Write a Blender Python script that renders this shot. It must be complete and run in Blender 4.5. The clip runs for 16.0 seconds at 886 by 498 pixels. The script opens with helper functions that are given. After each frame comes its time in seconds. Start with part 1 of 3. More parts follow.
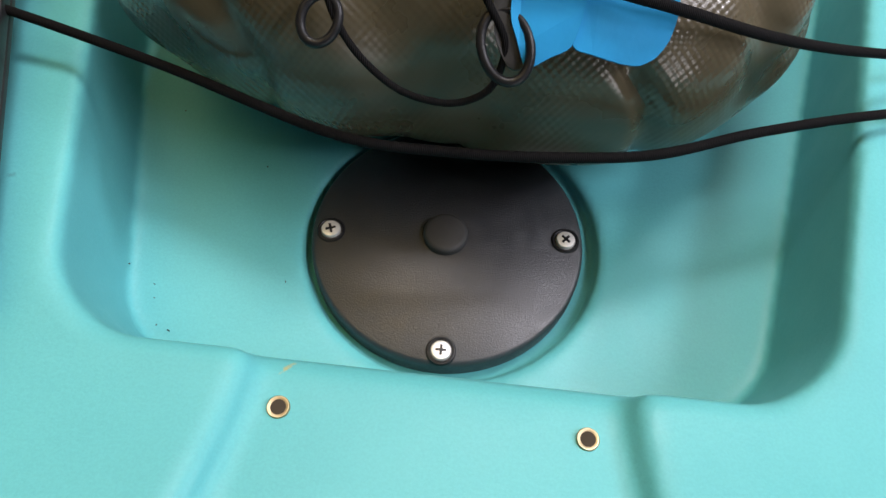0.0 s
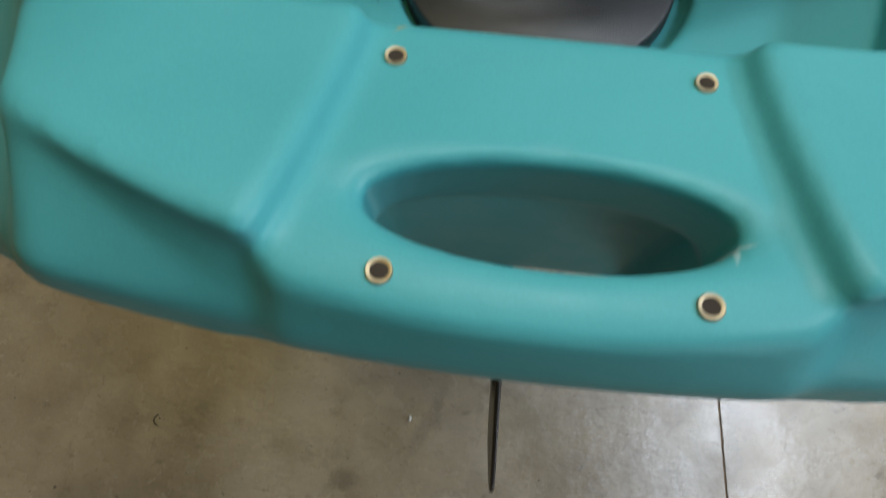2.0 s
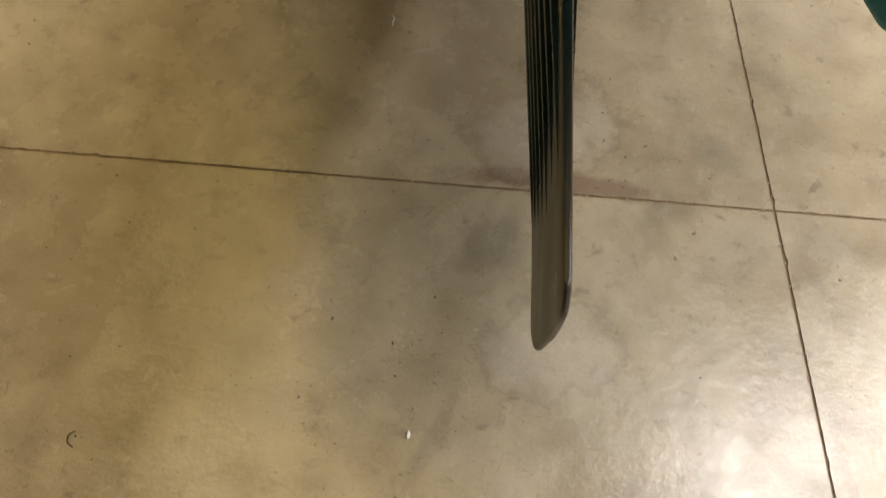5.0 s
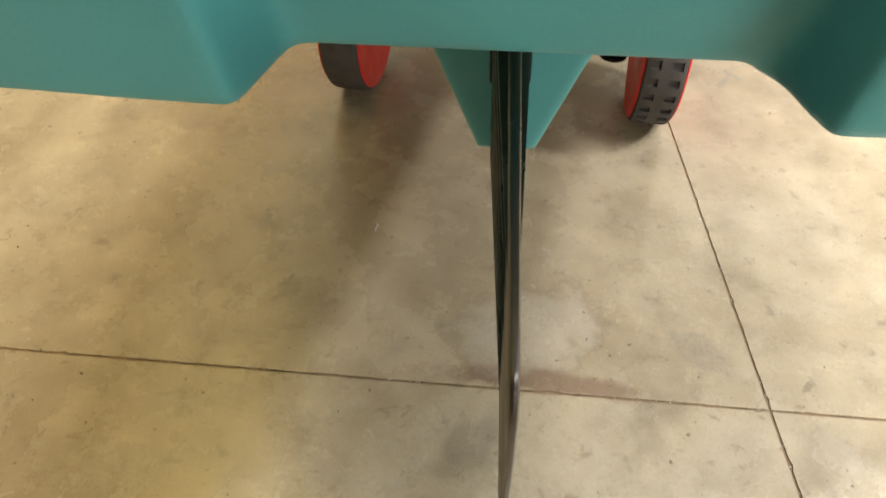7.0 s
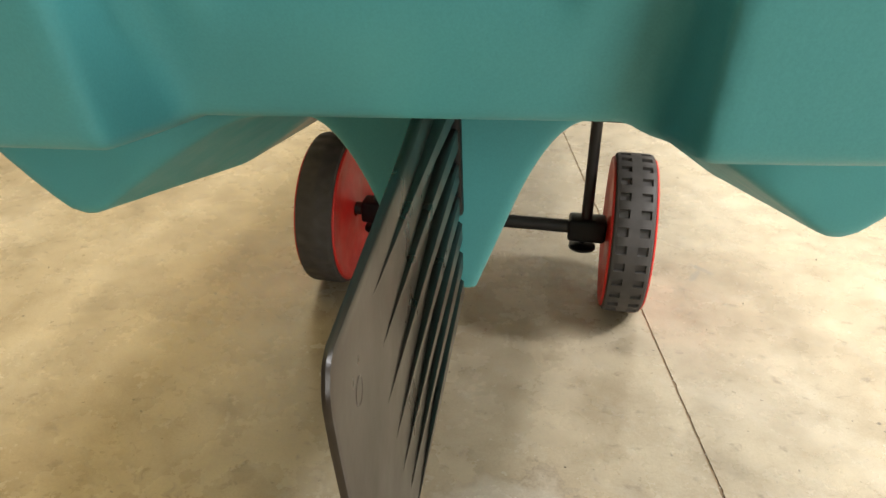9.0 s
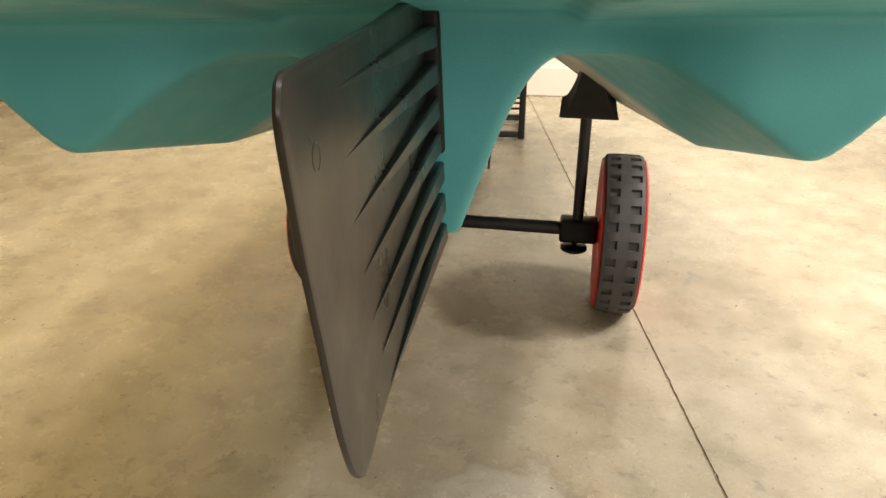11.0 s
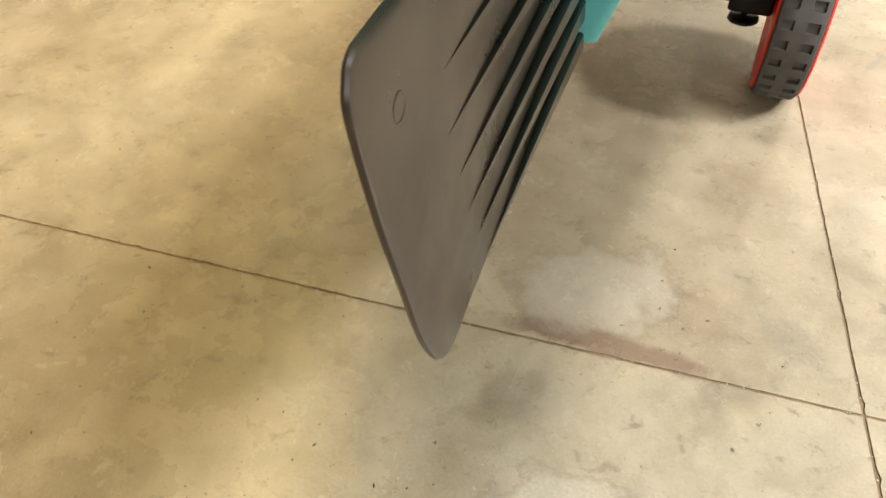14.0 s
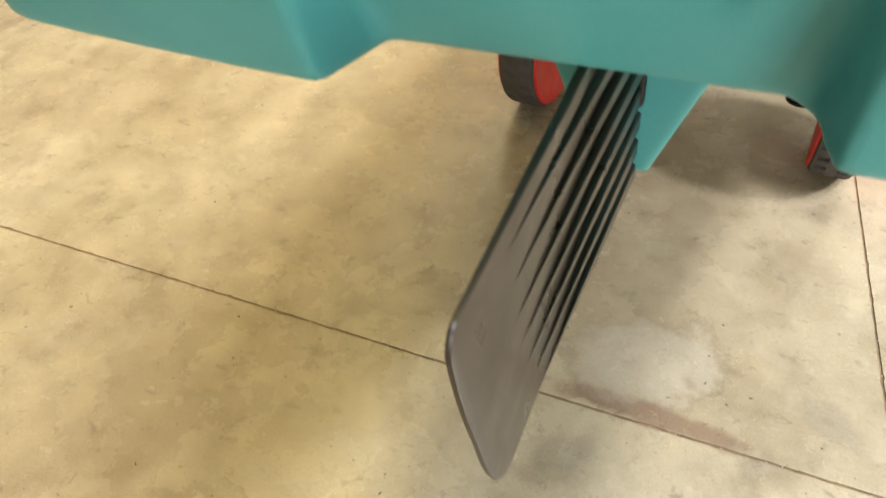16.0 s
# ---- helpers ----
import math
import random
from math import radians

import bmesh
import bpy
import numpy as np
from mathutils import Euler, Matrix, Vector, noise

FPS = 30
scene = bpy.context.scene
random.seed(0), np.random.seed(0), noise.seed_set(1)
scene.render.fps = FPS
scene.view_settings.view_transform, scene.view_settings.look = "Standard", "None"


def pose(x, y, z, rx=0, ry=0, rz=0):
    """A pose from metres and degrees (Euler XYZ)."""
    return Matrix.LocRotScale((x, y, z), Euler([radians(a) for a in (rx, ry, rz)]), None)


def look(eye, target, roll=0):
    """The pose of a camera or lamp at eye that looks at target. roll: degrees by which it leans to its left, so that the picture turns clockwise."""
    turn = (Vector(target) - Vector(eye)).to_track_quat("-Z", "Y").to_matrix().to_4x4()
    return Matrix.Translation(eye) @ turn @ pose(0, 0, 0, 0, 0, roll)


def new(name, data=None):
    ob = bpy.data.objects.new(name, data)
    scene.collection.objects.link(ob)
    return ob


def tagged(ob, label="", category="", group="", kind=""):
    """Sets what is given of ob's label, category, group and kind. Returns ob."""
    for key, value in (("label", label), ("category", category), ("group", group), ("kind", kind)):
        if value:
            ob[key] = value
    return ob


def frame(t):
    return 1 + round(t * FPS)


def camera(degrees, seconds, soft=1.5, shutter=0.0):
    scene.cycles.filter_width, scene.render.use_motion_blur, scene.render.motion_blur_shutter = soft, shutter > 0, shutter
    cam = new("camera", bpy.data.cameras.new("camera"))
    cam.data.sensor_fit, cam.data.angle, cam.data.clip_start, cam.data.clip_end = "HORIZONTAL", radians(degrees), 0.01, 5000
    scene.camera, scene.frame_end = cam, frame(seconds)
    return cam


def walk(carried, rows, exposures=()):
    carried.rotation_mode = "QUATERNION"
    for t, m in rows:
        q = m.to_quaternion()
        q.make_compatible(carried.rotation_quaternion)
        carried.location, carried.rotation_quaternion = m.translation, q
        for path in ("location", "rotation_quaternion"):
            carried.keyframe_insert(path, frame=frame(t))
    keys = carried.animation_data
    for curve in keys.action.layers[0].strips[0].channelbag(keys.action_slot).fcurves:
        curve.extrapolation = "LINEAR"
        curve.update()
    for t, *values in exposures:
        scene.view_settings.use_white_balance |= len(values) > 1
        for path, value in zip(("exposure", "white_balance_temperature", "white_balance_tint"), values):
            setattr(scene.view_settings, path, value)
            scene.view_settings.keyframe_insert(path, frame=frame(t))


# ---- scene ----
cam = camera(64.0, 16.0, shutter=0.4)
PATH = [
    (0, (-0.003, -0.202, 1.014), (-0.004, 0.463, -0.872), 6.5),
    (0.5, (-0.003, -0.206, 1.016), (-0.001, 0.451, -0.873), 6.8),
    (1, (-0.003, -0.216, 1.019), (-0.002, 0.428, -0.874), 6.8),
    (1.5, (-0.004, -0.259, 1.008), (-0.007, 0.338, -0.9), 5.8),
    (2, (-0.024, -0.302, 0.986), (-0.075, 0.165, -0.958), 0.4),
    (2.5, (-0.016, -0.34, 0.948), (-0.039, -0.014, -1.025), 2.1),
    (3, (-0.007, -0.368, 0.864), (-0.034, -0.163, -1.125), -0.9),
    (3.5, (-0.029, -0.378, 0.803), (-0.061, -0.102, -1.178), -0.3),
    (4, (-0.013, -0.388, 0.777), (-0.067, 0.045, -1.174), -0.7),
    (4.2, (-0.021, -0.394, 0.762), (-0.092, 0.121, -1.169), -1.5),
    (6.3, (-0.012, -0.432, 0.71), (-0.124, 0.722, -0.92), 0.8),
    (6.5, (-0.016, -0.433, 0.698), (-0.131, 0.777, -0.89), 0.8),
    (7, (0.002, -0.436, 0.694), (-0.133, 0.904, -0.784), 0.5),
    (7.5, (0.011, -0.43, 0.677), (-0.134, 1.032, -0.679), 0.7),
    (8, (0.03, -0.431, 0.65), (-0.13, 1.146, -0.57), 0.8),
    (8.5, (0.042, -0.443, 0.643), (-0.137, 1.231, -0.437), 0.4),
    (11, (0.066, -0.495, 0.568), (-0.127, 1.306, -0.28), -0),
    (11.5, (0.057, -0.492, 0.566), (-0.133, 1.306, -0.289), -0.1),
    (12, (0.051, -0.484, 0.564), (-0.14, 1.307, -0.304), -1),
    (12.5, (0.036, -0.469, 0.588), (-0.149, 1.274, -0.375), 0.4),
    (12.8, (0.054, -0.485, 0.621), (-0.17, 1.199, -0.429), 0.4),
    (13, (0.057, -0.489, 0.629), (-0.16, 1.153, -0.493), 0.3),
    (13.3, (0.0502, -0.481, 0.617), (-0.239, 1.058, -0.626), -0.3),
    (13.5, (0.041, -0.474, 0.606), (-0.3, 0.963, -0.742), -0.4),
    (14, (0.072, -0.449, 0.613), (-0.408, 0.824, -0.852), -2.9),
    (14.5, (0.091, -0.478, 0.634), (-0.482, 0.746, -0.842), -3.9),
    (15, (0.084, -0.459, 0.643), (-0.542, 0.733, -0.836), -5.3),
    (15.5, (0.097, -0.464, 0.659), (-0.561, 0.755, -0.784), -5.8),
    (16, (0.073, -0.457, 0.707), (-0.572, 0.79, -0.717), -5.2),
]
EXPOSURES = [
    (0, -0.45, 6900, 20), (1.2, -0.4, 6900, 20), (2, -1.22, 6300, 8), (2.6, -1.05, 7000, 12), (3.2, -0.72, 8000, 15),
    (4.2, -0.66, 8100, 14), (6.4, 0.42, 7800, 12), (8.5, 0.46, 7250, 9), (11, 0.4, 7700, 11), (13, 0.45, 7800, 12),
    (14, 0.8, 7500, 10), (15, 0.9, 7500, 10), (16, 0.9, 7300, 8),
]
walk(cam, [(t, look(eye, target, roll)) for t, eye, target, roll in PATH], EXPOSURES)

# ---- world and light ----
world = bpy.data.worlds.new("room_air")
scene.world = world
world.use_nodes = True
world.node_tree.nodes["Background"].inputs["Color"].default_value = (1.0, 0.9, 0.75, 1)
world.node_tree.nodes["Background"].inputs["Strength"].default_value = 0.15


def area_lamp(name, eye, target, sx, sy, watts, colour):
    data = bpy.data.lights.new(name, "AREA")
    data.shape, data.size, data.size_y, data.energy, data.color = "RECTANGLE", sx, sy, watts, colour
    ob = new(name, data)
    ob.matrix_world = look(eye, target)
    return ob


area_lamp("cool_lamp", (2.6, 0.54, 2.45), (0.1, 0.5, 0.0), 0.45, 0.2, 72, (0.84, 0.9, 1.0))
area_lamp("overhead_lamp", (1.35, -0.2, 2.5), (1.25, -0.2, 0.0), 1.0, 0.25, 51, (0.85, 0.9, 1.0))
area_lamp("ceiling_lamp", (0.2, 0.9, 2.5), (0.1, 0.2, 0.0), 0.8, 0.3, 46, (0.92, 0.97, 1.0))
# unseen fill added low behind the boat to brighten its aft faces; no opening there
area_lamp("stern_fill_light", (1.5, -2.2, 1.1), (0.0, -0.3, 0.7), 0.8, 0.9, 18, (0.94, 0.97, 1.0))
area_lamp("warm_lamp", (-0.7, 0.65, 2.45), (-0.8, 0.65, 0.0), 2.0, 1.5, 24, (1.0, 0.79, 0.33)).data.spread = radians(155)


# ---- materials ----
def nodes_of(name, rough=0.5, metal=0.0):
    mat = bpy.data.materials.new(name)
    mat.use_nodes = True
    tree = mat.node_tree
    bsdf = tree.nodes["Principled BSDF"]
    bsdf.inputs["Roughness"].default_value, bsdf.inputs["Metallic"].default_value = rough, metal
    return mat, tree, bsdf


def noise_tex(tree, scale, detail=4.0, rough=0.55, stretch=None, distort=0.0):
    tex = tree.nodes.new("ShaderNodeTexNoise")
    tex.inputs["Scale"].default_value, tex.inputs["Detail"].default_value = scale, detail
    tex.inputs["Roughness"].default_value, tex.inputs["Distortion"].default_value = rough, distort
    coord = tree.nodes.new("ShaderNodeNewGeometry")
    link = coord.outputs["Position"]
    if stretch:
        mapping = tree.nodes.new("ShaderNodeMapping")
        mapping.inputs["Scale"].default_value = stretch
        tree.links.new(link, mapping.inputs["Vector"])
        link = mapping.outputs["Vector"]
    tree.links.new(link, tex.inputs["Vector"])
    return tex.outputs["Fac"]


def ramp(tree, fac, stops):
    node = tree.nodes.new("ShaderNodeValToRGB")
    el = node.color_ramp.elements
    while len(el) < len(stops):
        el.new(0.5)
    for e, (pos, col) in zip(el, stops):
        e.position = pos
        e.color = (*col, 1) if len(col) == 3 else col
    tree.links.new(fac, node.inputs["Fac"])
    return node.outputs["Color"]


def mix(tree, fac, a, b, mode="MIX"):
    node = tree.nodes.new("ShaderNodeMix")
    node.data_type, node.blend_type = "RGBA", mode
    for sock, value in ((node.inputs[0], fac), (node.inputs[6], a), (node.inputs[7], b)):
        if isinstance(value, (int, float)):
            sock.default_value = value
        elif isinstance(value, tuple):
            sock.default_value = (*value, 1)
        else:
            tree.links.new(value, sock)
    return node.outputs[2]


def bump(tree, bsdf, height, strength, distance):
    node = tree.nodes.new("ShaderNodeBump")
    node.inputs["Strength"].default_value, node.inputs["Distance"].default_value = strength, distance
    tree.links.new(height, node.inputs["Height"])
    tree.links.new(node.outputs["Normal"], bsdf.inputs["Normal"])


def plain(name, colour, rough=0.5, metal=0.0, grain=200.0, amount=0.12, relief=0.0003, wear=None):
    """A surface of one colour with fine grain, larger mottling and light relief."""
    mat, tree, bsdf = nodes_of(name, rough, metal)
    dark = tuple(c * (1 - amount) for c in colour)
    light = tuple(min(1, c * (1 + amount)) for c in colour)
    col = ramp(tree, noise_tex(tree, grain / 12, 5), [(0.3, dark), (0.7, light)])
    if wear:
        spots = ramp(tree, noise_tex(tree, grain / 5, 6, 0.7), [(0.6, (0, 0, 0)), (0.72, (1, 1, 1))])
        col = mix(tree, spots, col, wear)
    tree.links.new(col, bsdf.inputs["Base Color"])
    fine = noise_tex(tree, grain, 3)
    rr = ramp(tree, noise_tex(tree, grain / 9, 4), [(0.3, (rough * 0.8,) * 3), (0.7, (min(1, rough * 1.2),) * 3)])
    tree.links.new(rr, bsdf.inputs["Roughness"])
    if relief:
        bump(tree, bsdf, fine, 0.35, relief)
    return mat


def patch_of(tree, x, y, rx, ry, turn, rough=0.35, scale=30.0):
    """One stain of its own outline on the floor: 1 inside, 0 outside."""
    geo = tree.nodes.new("ShaderNodeNewGeometry")
    place = tree.nodes.new("ShaderNodeMapping")
    place.vector_type = "TEXTURE"
    place.inputs["Location"].default_value = (x, y, 0)
    place.inputs["Rotation"].default_value = (0, 0, radians(turn))
    place.inputs["Scale"].default_value = (rx, ry, 1)
    tree.links.new(geo.outputs["Position"], place.inputs["Vector"])
    far = tree.nodes.new("ShaderNodeVectorMath")
    far.operation = "LENGTH"
    tree.links.new(place.outputs["Vector"], far.inputs[0])
    wob = tree.nodes.new("ShaderNodeMath")
    wob.operation = "MULTIPLY_ADD"
    tree.links.new(noise_tex(tree, scale, 5, 0.6), wob.inputs[0])
    wob.inputs[1].default_value = 2 * rough * 2
    tree.links.new(far.outputs["Value"], wob.inputs[2])
    edge = tree.nodes.new("ShaderNodeMapRange")
    edge.inputs["From Min"].default_value, edge.inputs["From Max"].default_value = 1.15 + 2 * rough, 0.7 + 2 * rough
    tree.links.new(wob.outputs[0], edge.inputs["Value"])
    return edge.outputs["Result"]


def rim_of(tree, spot):
    """The thin tide mark along a stain's outline."""
    return ramp(tree, spot, [(0.0, (0, 0, 0)), (0.12, (1, 1, 1)), (0.3, (0.6, 0.6, 0.6)), (0.55, (0, 0, 0))])


def concrete_material():
    mat, tree, bsdf = nodes_of("sealed_concrete", 0.4)
    bsdf.inputs["Specular IOR Level"].default_value = 1.0
    large = noise_tex(tree, 2.6, 7, 0.62, distort=0.1)
    col = ramp(tree, large, [(0.3, (0.30, 0.236, 0.155)), (0.5, (0.385, 0.318, 0.222)), (0.7, (0.44, 0.376, 0.28))])
    mid = ramp(tree, noise_tex(tree, 13, 6, 0.6, distort=0.15), [(0.28, (0.7, 0.665, 0.61)), (0.5, (0.95, 0.94, 0.93)), (0.7, (1.12, 1.11, 1.09))])
    col = mix(tree, 0.9, col, mid, "MULTIPLY")
    blotch = ramp(tree, noise_tex(tree, 7.5, 5, 0.58, distort=0.3), [(0.58, (0, 0, 0)), (0.70, (1, 1, 1))])
    col = mix(tree, mix(tree, 0.45, (0, 0, 0), blotch), col, (0.175, 0.135, 0.09))
    small = ramp(tree, noise_tex(tree, 34, 5, 0.62, (1.0, 1.4, 1.0), distort=0.6), [(0.60, (0, 0, 0)), (0.70, (1, 1, 1))])
    col = mix(tree, mix(tree, 0.6, (0, 0, 0), small), col, (0.15, 0.115, 0.08))
    flake = ramp(tree, noise_tex(tree, 17, 8, 0.7, distort=0.45), [(0.555, (0, 0, 0)), (0.60, (1, 1, 1)), (0.7, (0.3, 0.3, 0.3))])
    col = mix(tree, mix(tree, 0.09, (0, 0, 0), flake), col, (0.56, 0.52, 0.45))
    for x, y, rx, ry, turn, depth, shade in (
        (-0.146, -0.394, 0.018, 0.015, 20, 0.65, (0.16, 0.125, 0.085)),
        (-0.244, -0.528, 0.016, 0.012, 0, 0.65, (0.13, 0.10, 0.07)),
        (-0.245, 0.108, 0.016, 0.014, 0, 0.45, (0.17, 0.135, 0.09)),
        (0.070, 0.004, 0.120, 0.016, -2, 0.75, (0.19, 0.115, 0.078)),
        (0.0, -0.076, 0.036, 0.020, 30, 0.35, (0.19, 0.15, 0.115)),
        (-0.070, -0.245, 0.050, 0.024, 15, 0.15, (0.19, 0.155, 0.12)),
        (0.255, 0.065, 0.045, 0.022, -35, 0.45, (0.21, 0.175, 0.135)),
        (-0.46, -0.47, 0.09, 0.05, 20, 0.4, (0.16, 0.125, 0.09)),
        (-0.465, -0.553, 0.014, 0.012, 0, 0.5, (0.15, 0.115, 0.08)),
        (-0.045, -0.312, 0.010, 0.066, -22, 0.4, (0.2, 0.16, 0.12)),
        (-0.012, -0.105, 0.040, 0.012, 20, 0.25, (0.17, 0.135, 0.1)),
        (-0.30, -0.55, 0.12, 0.035, 8, 0.35, (0.18, 0.14, 0.1)),
    ):
        spot = patch_of(tree, x, y, rx, ry, turn)
        col = mix(tree, mix(tree, depth, (0, 0, 0), spot), col, shade)
    for x, y, rx, ry, turn, depth in ((0.055, 0.075, 0.085, 0.060, 20, 0.3), (0.07, -0.20, 0.07, 0.05, 10, 0.25), (0.30, -0.33, 0.09, 0.06, 60, 0.3), (0.0, -0.445, 0.035, 0.05, 10, 0.2)):
        spot = patch_of(tree, x, y, rx, ry, turn, 0.45, 22.0)
        col = mix(tree, mix(tree, depth, (0, 0, 0), spot), col, (0.55, 0.51, 0.45))
        col = mix(tree, mix(tree, 0.3, (0, 0, 0), rim_of(tree, spot)), col, (0.16, 0.12, 0.09))
    for x, y, turn in ((0.369, 0.626, 62), (0.386, 0.650, -45)):
        spot = patch_of(tree, x, y, 0.024, 0.006, turn, 0.15, 90)
        col = mix(tree, mix(tree, 0.6, (0, 0, 0), spot), col, (0.2, 0.18, 0.15))
    specks = ramp(tree, noise_tex(tree, 95, 2, 0.5), [(0.71, (0, 0, 0)), (0.76, (1, 1, 1))])
    col = mix(tree, specks, col, (0.10, 0.08, 0.055))
    fine = ramp(tree, noise_tex(tree, 320, 3), [(0.3, (0.9, 0.9, 0.9)), (0.7, (1.07, 1.07, 1.07))])
    col = mix(tree, 1.0, col, fine, "MULTIPLY")
    tree.links.new(col, bsdf.inputs["Base Color"])
    rr = ramp(tree, noise_tex(tree, 11, 7, 0.65), [(0.3, (0.17, 0.17, 0.17)), (0.7, (0.36, 0.36, 0.36))])
    tree.links.new(rr, bsdf.inputs["Roughness"])
    bump(tree, bsdf, noise_tex(tree, 55, 7, 0.66), 0.3, 0.0022)
    return mat


def teal_material():
    mat, tree, bsdf = nodes_of("teal_polyethylene", 0.42)
    bsdf.inputs["Specular IOR Level"].default_value = 0.28
    col = ramp(tree, noise_tex(tree, 9, 4), [(0.3, (0.072, 0.352, 0.383)), (0.7, (0.088, 0.395, 0.423))])
    speck = ramp(tree, noise_tex(tree, 900, 2), [(0.35, (0.965, 0.965, 0.965)), (0.65, (1.03, 1.03, 1.03))])
    col = mix(tree, 1.0, col, speck, "MULTIPLY")
    # pale scuffing along the bottom, forward of the rudder bay
    geo = tree.nodes.new("ShaderNodeNewGeometry")
    sep = tree.nodes.new("ShaderNodeSeparateXYZ")
    tree.links.new(geo.outputs["Position"], sep.inputs[0])

    def within(value, a, b):
        node = tree.nodes.new("ShaderNodeMapRange")
        node.inputs["From Min"].default_value, node.inputs["From Max"].default_value = a, b
        tree.links.new(value, node.inputs["Value"])
        return node.outputs["Result"]

    def times(a, b):
        node = tree.nodes.new("ShaderNodeMath")
        node.operation = "MULTIPLY"
        tree.links.new(a, node.inputs[0])
        tree.links.new(b, node.inputs[1])
        return node.outputs[0]

    scratch = within(noise_tex(tree, 16, 7, 0.7, (1.0, 0.3, 1.0)), 0.38, 0.48)
    low = times(within(sep.outputs["Z"], 0.52, 0.43), within(sep.outputs["Y"], 0.16, 0.24))
    col = mix(tree, times(scratch, low), col, (0.58, 0.56, 0.48))
    dirt = within(noise_tex(tree, 9, 6, 0.7, (1.0, 0.3, 1.0)), 0.53, 0.60)
    col = mix(tree, times(dirt, low), col, (0.07, 0.055, 0.04))
    # a few marks on the deck: an ochre smudge and pale scratches by the hand hole
    for x, y, rx, ry, turn, depth, shade in (
        (-0.0555, -0.1615, 0.0042, 0.0013, 50, 0.8, (0.42, 0.33, 0.10)),
        (0.0595, -0.2435, 0.0050, 0.0012, 70, 0.7, (0.55, 0.68, 0.68)),
        (0.0625, -0.2400, 0.0040, 0.0010, 15, 0.6, (0.55, 0.68, 0.68)),
        (-0.184, -0.095, 0.0026, 0.0018, 0, 0.35, (0.05, 0.10, 0.10)),
    ):
        spot = patch_of(tree, x, y, rx, ry, turn, 0.3, 500)
        col = mix(tree, mix(tree, depth, (0, 0, 0), spot), col, shade)
    tree.links.new(col, bsdf.inputs["Base Color"])
    rr = ramp(tree, noise_tex(tree, 40, 4), [(0.3, (0.36, 0.36, 0.36)), (0.7, (0.5, 0.5, 0.5))])
    tree.links.new(rr, bsdf.inputs["Roughness"])
    bump(tree, bsdf, noise_tex(tree, 300, 5, 0.7), 0.3, 0.0005)
    return mat


def tarpaulin_material():
    mat, tree, bsdf = nodes_of("olive_tarpaulin", 0.3)
    bsdf.inputs["Coat Weight"].default_value, bsdf.inputs["Coat Roughness"].default_value = 0.12, 0.2
    col = ramp(tree, noise_tex(tree, 18, 5), [(0.3, (0.046, 0.038, 0.021)), (0.7, (0.074, 0.062, 0.038))])
    tree.links.new(col, bsdf.inputs["Base Color"])
    rr = ramp(tree, noise_tex(tree, 25, 4), [(0.3, (0.19, 0.19, 0.19)), (0.7, (0.38, 0.38, 0.38))])
    tree.links.new(rr, bsdf.inputs["Roughness"])
    geo = tree.nodes.new("ShaderNodeNewGeometry")
    turn = tree.nodes.new("ShaderNodeMapping")
    turn.inputs["Rotation"].default_value = (radians(-30), 0, radians(40))
    tree.links.new(geo.outputs["Position"], turn.inputs["Vector"])
    total = None
    for axis in ("X", "Y"):
        wave = tree.nodes.new("ShaderNodeTexWave")
        wave.bands_direction = axis
        wave.inputs["Scale"].default_value, wave.inputs["Distortion"].default_value = 118, 0.5
        tree.links.new(turn.outputs["Vector"], wave.inputs["Vector"])
        total = wave.outputs["Fac"] if total is None else mix(tree, 0.5, total, wave.outputs["Fac"])
    patch = ramp(tree, noise_tex(tree, 11, 3), [(0.42, (0.06, 0.06, 0.06)), (0.62, (0.9, 0.9, 0.9))])
    bump(tree, bsdf, mix(tree, patch, (0.5, 0.5, 0.5), total), 0.6, 0.0006)
    return mat


def cord_material():
    mat, tree, bsdf = nodes_of("black_braided_cord", 0.75)
    bsdf.inputs["Specular IOR Level"].default_value = 0.06
    geo = tree.nodes.new("ShaderNodeNewGeometry")
    wave = tree.nodes.new("ShaderNodeTexWave")
    wave.inputs["Scale"].default_value, wave.inputs["Distortion"].default_value = 430, 0.5
    tree.links.new(geo.outputs["Position"], wave.inputs["Vector"])
    col = ramp(tree, wave.outputs["Fac"], [(0.2, (0.0025, 0.0025, 0.003)), (0.9, (0.009, 0.009, 0.010))])
    tree.links.new(col, bsdf.inputs["Base Color"])
    bump(tree, bsdf, wave.outputs["Fac"], 0.5, 0.0005)
    return mat


CONCRETE = concrete_material()
TEAL = teal_material()
JOINT = plain("joint_filler", (0.19, 0.125, 0.07), 0.9, grain=500, amount=0.4)
HATCH = plain("textured_black_plastic", (0.018, 0.0195, 0.0235), 0.42, grain=1300, relief=0.0007)
HATCH.node_tree.nodes["Principled BSDF"].inputs["Specular IOR Level"].default_value = 0.75
BLACK = plain("black_plastic", (0.007, 0.0075, 0.009), 0.38, grain=900, relief=0.0003)
BLACK.node_tree.nodes["Principled BSDF"].inputs["Specular IOR Level"].default_value = 0.25
RUBBER = plain("black_rubber", (0.022, 0.022, 0.022), 0.7, grain=600)
RUDDER = plain("rudder_plastic", (0.0225, 0.0158, 0.0115), 0.33, grain=220, amount=0.2, relief=0.00015, wear=(0.04, 0.034, 0.029))
TYRE = plain("tyre_foam", (0.06, 0.054, 0.050), 0.75, grain=500)
GRIME = plain("brown_black_rubber", (0.035, 0.024, 0.017), 0.8, grain=150, amount=0.35)
RED = plain("red_plastic", (0.62, 0.025, 0.02), 0.4, grain=300)
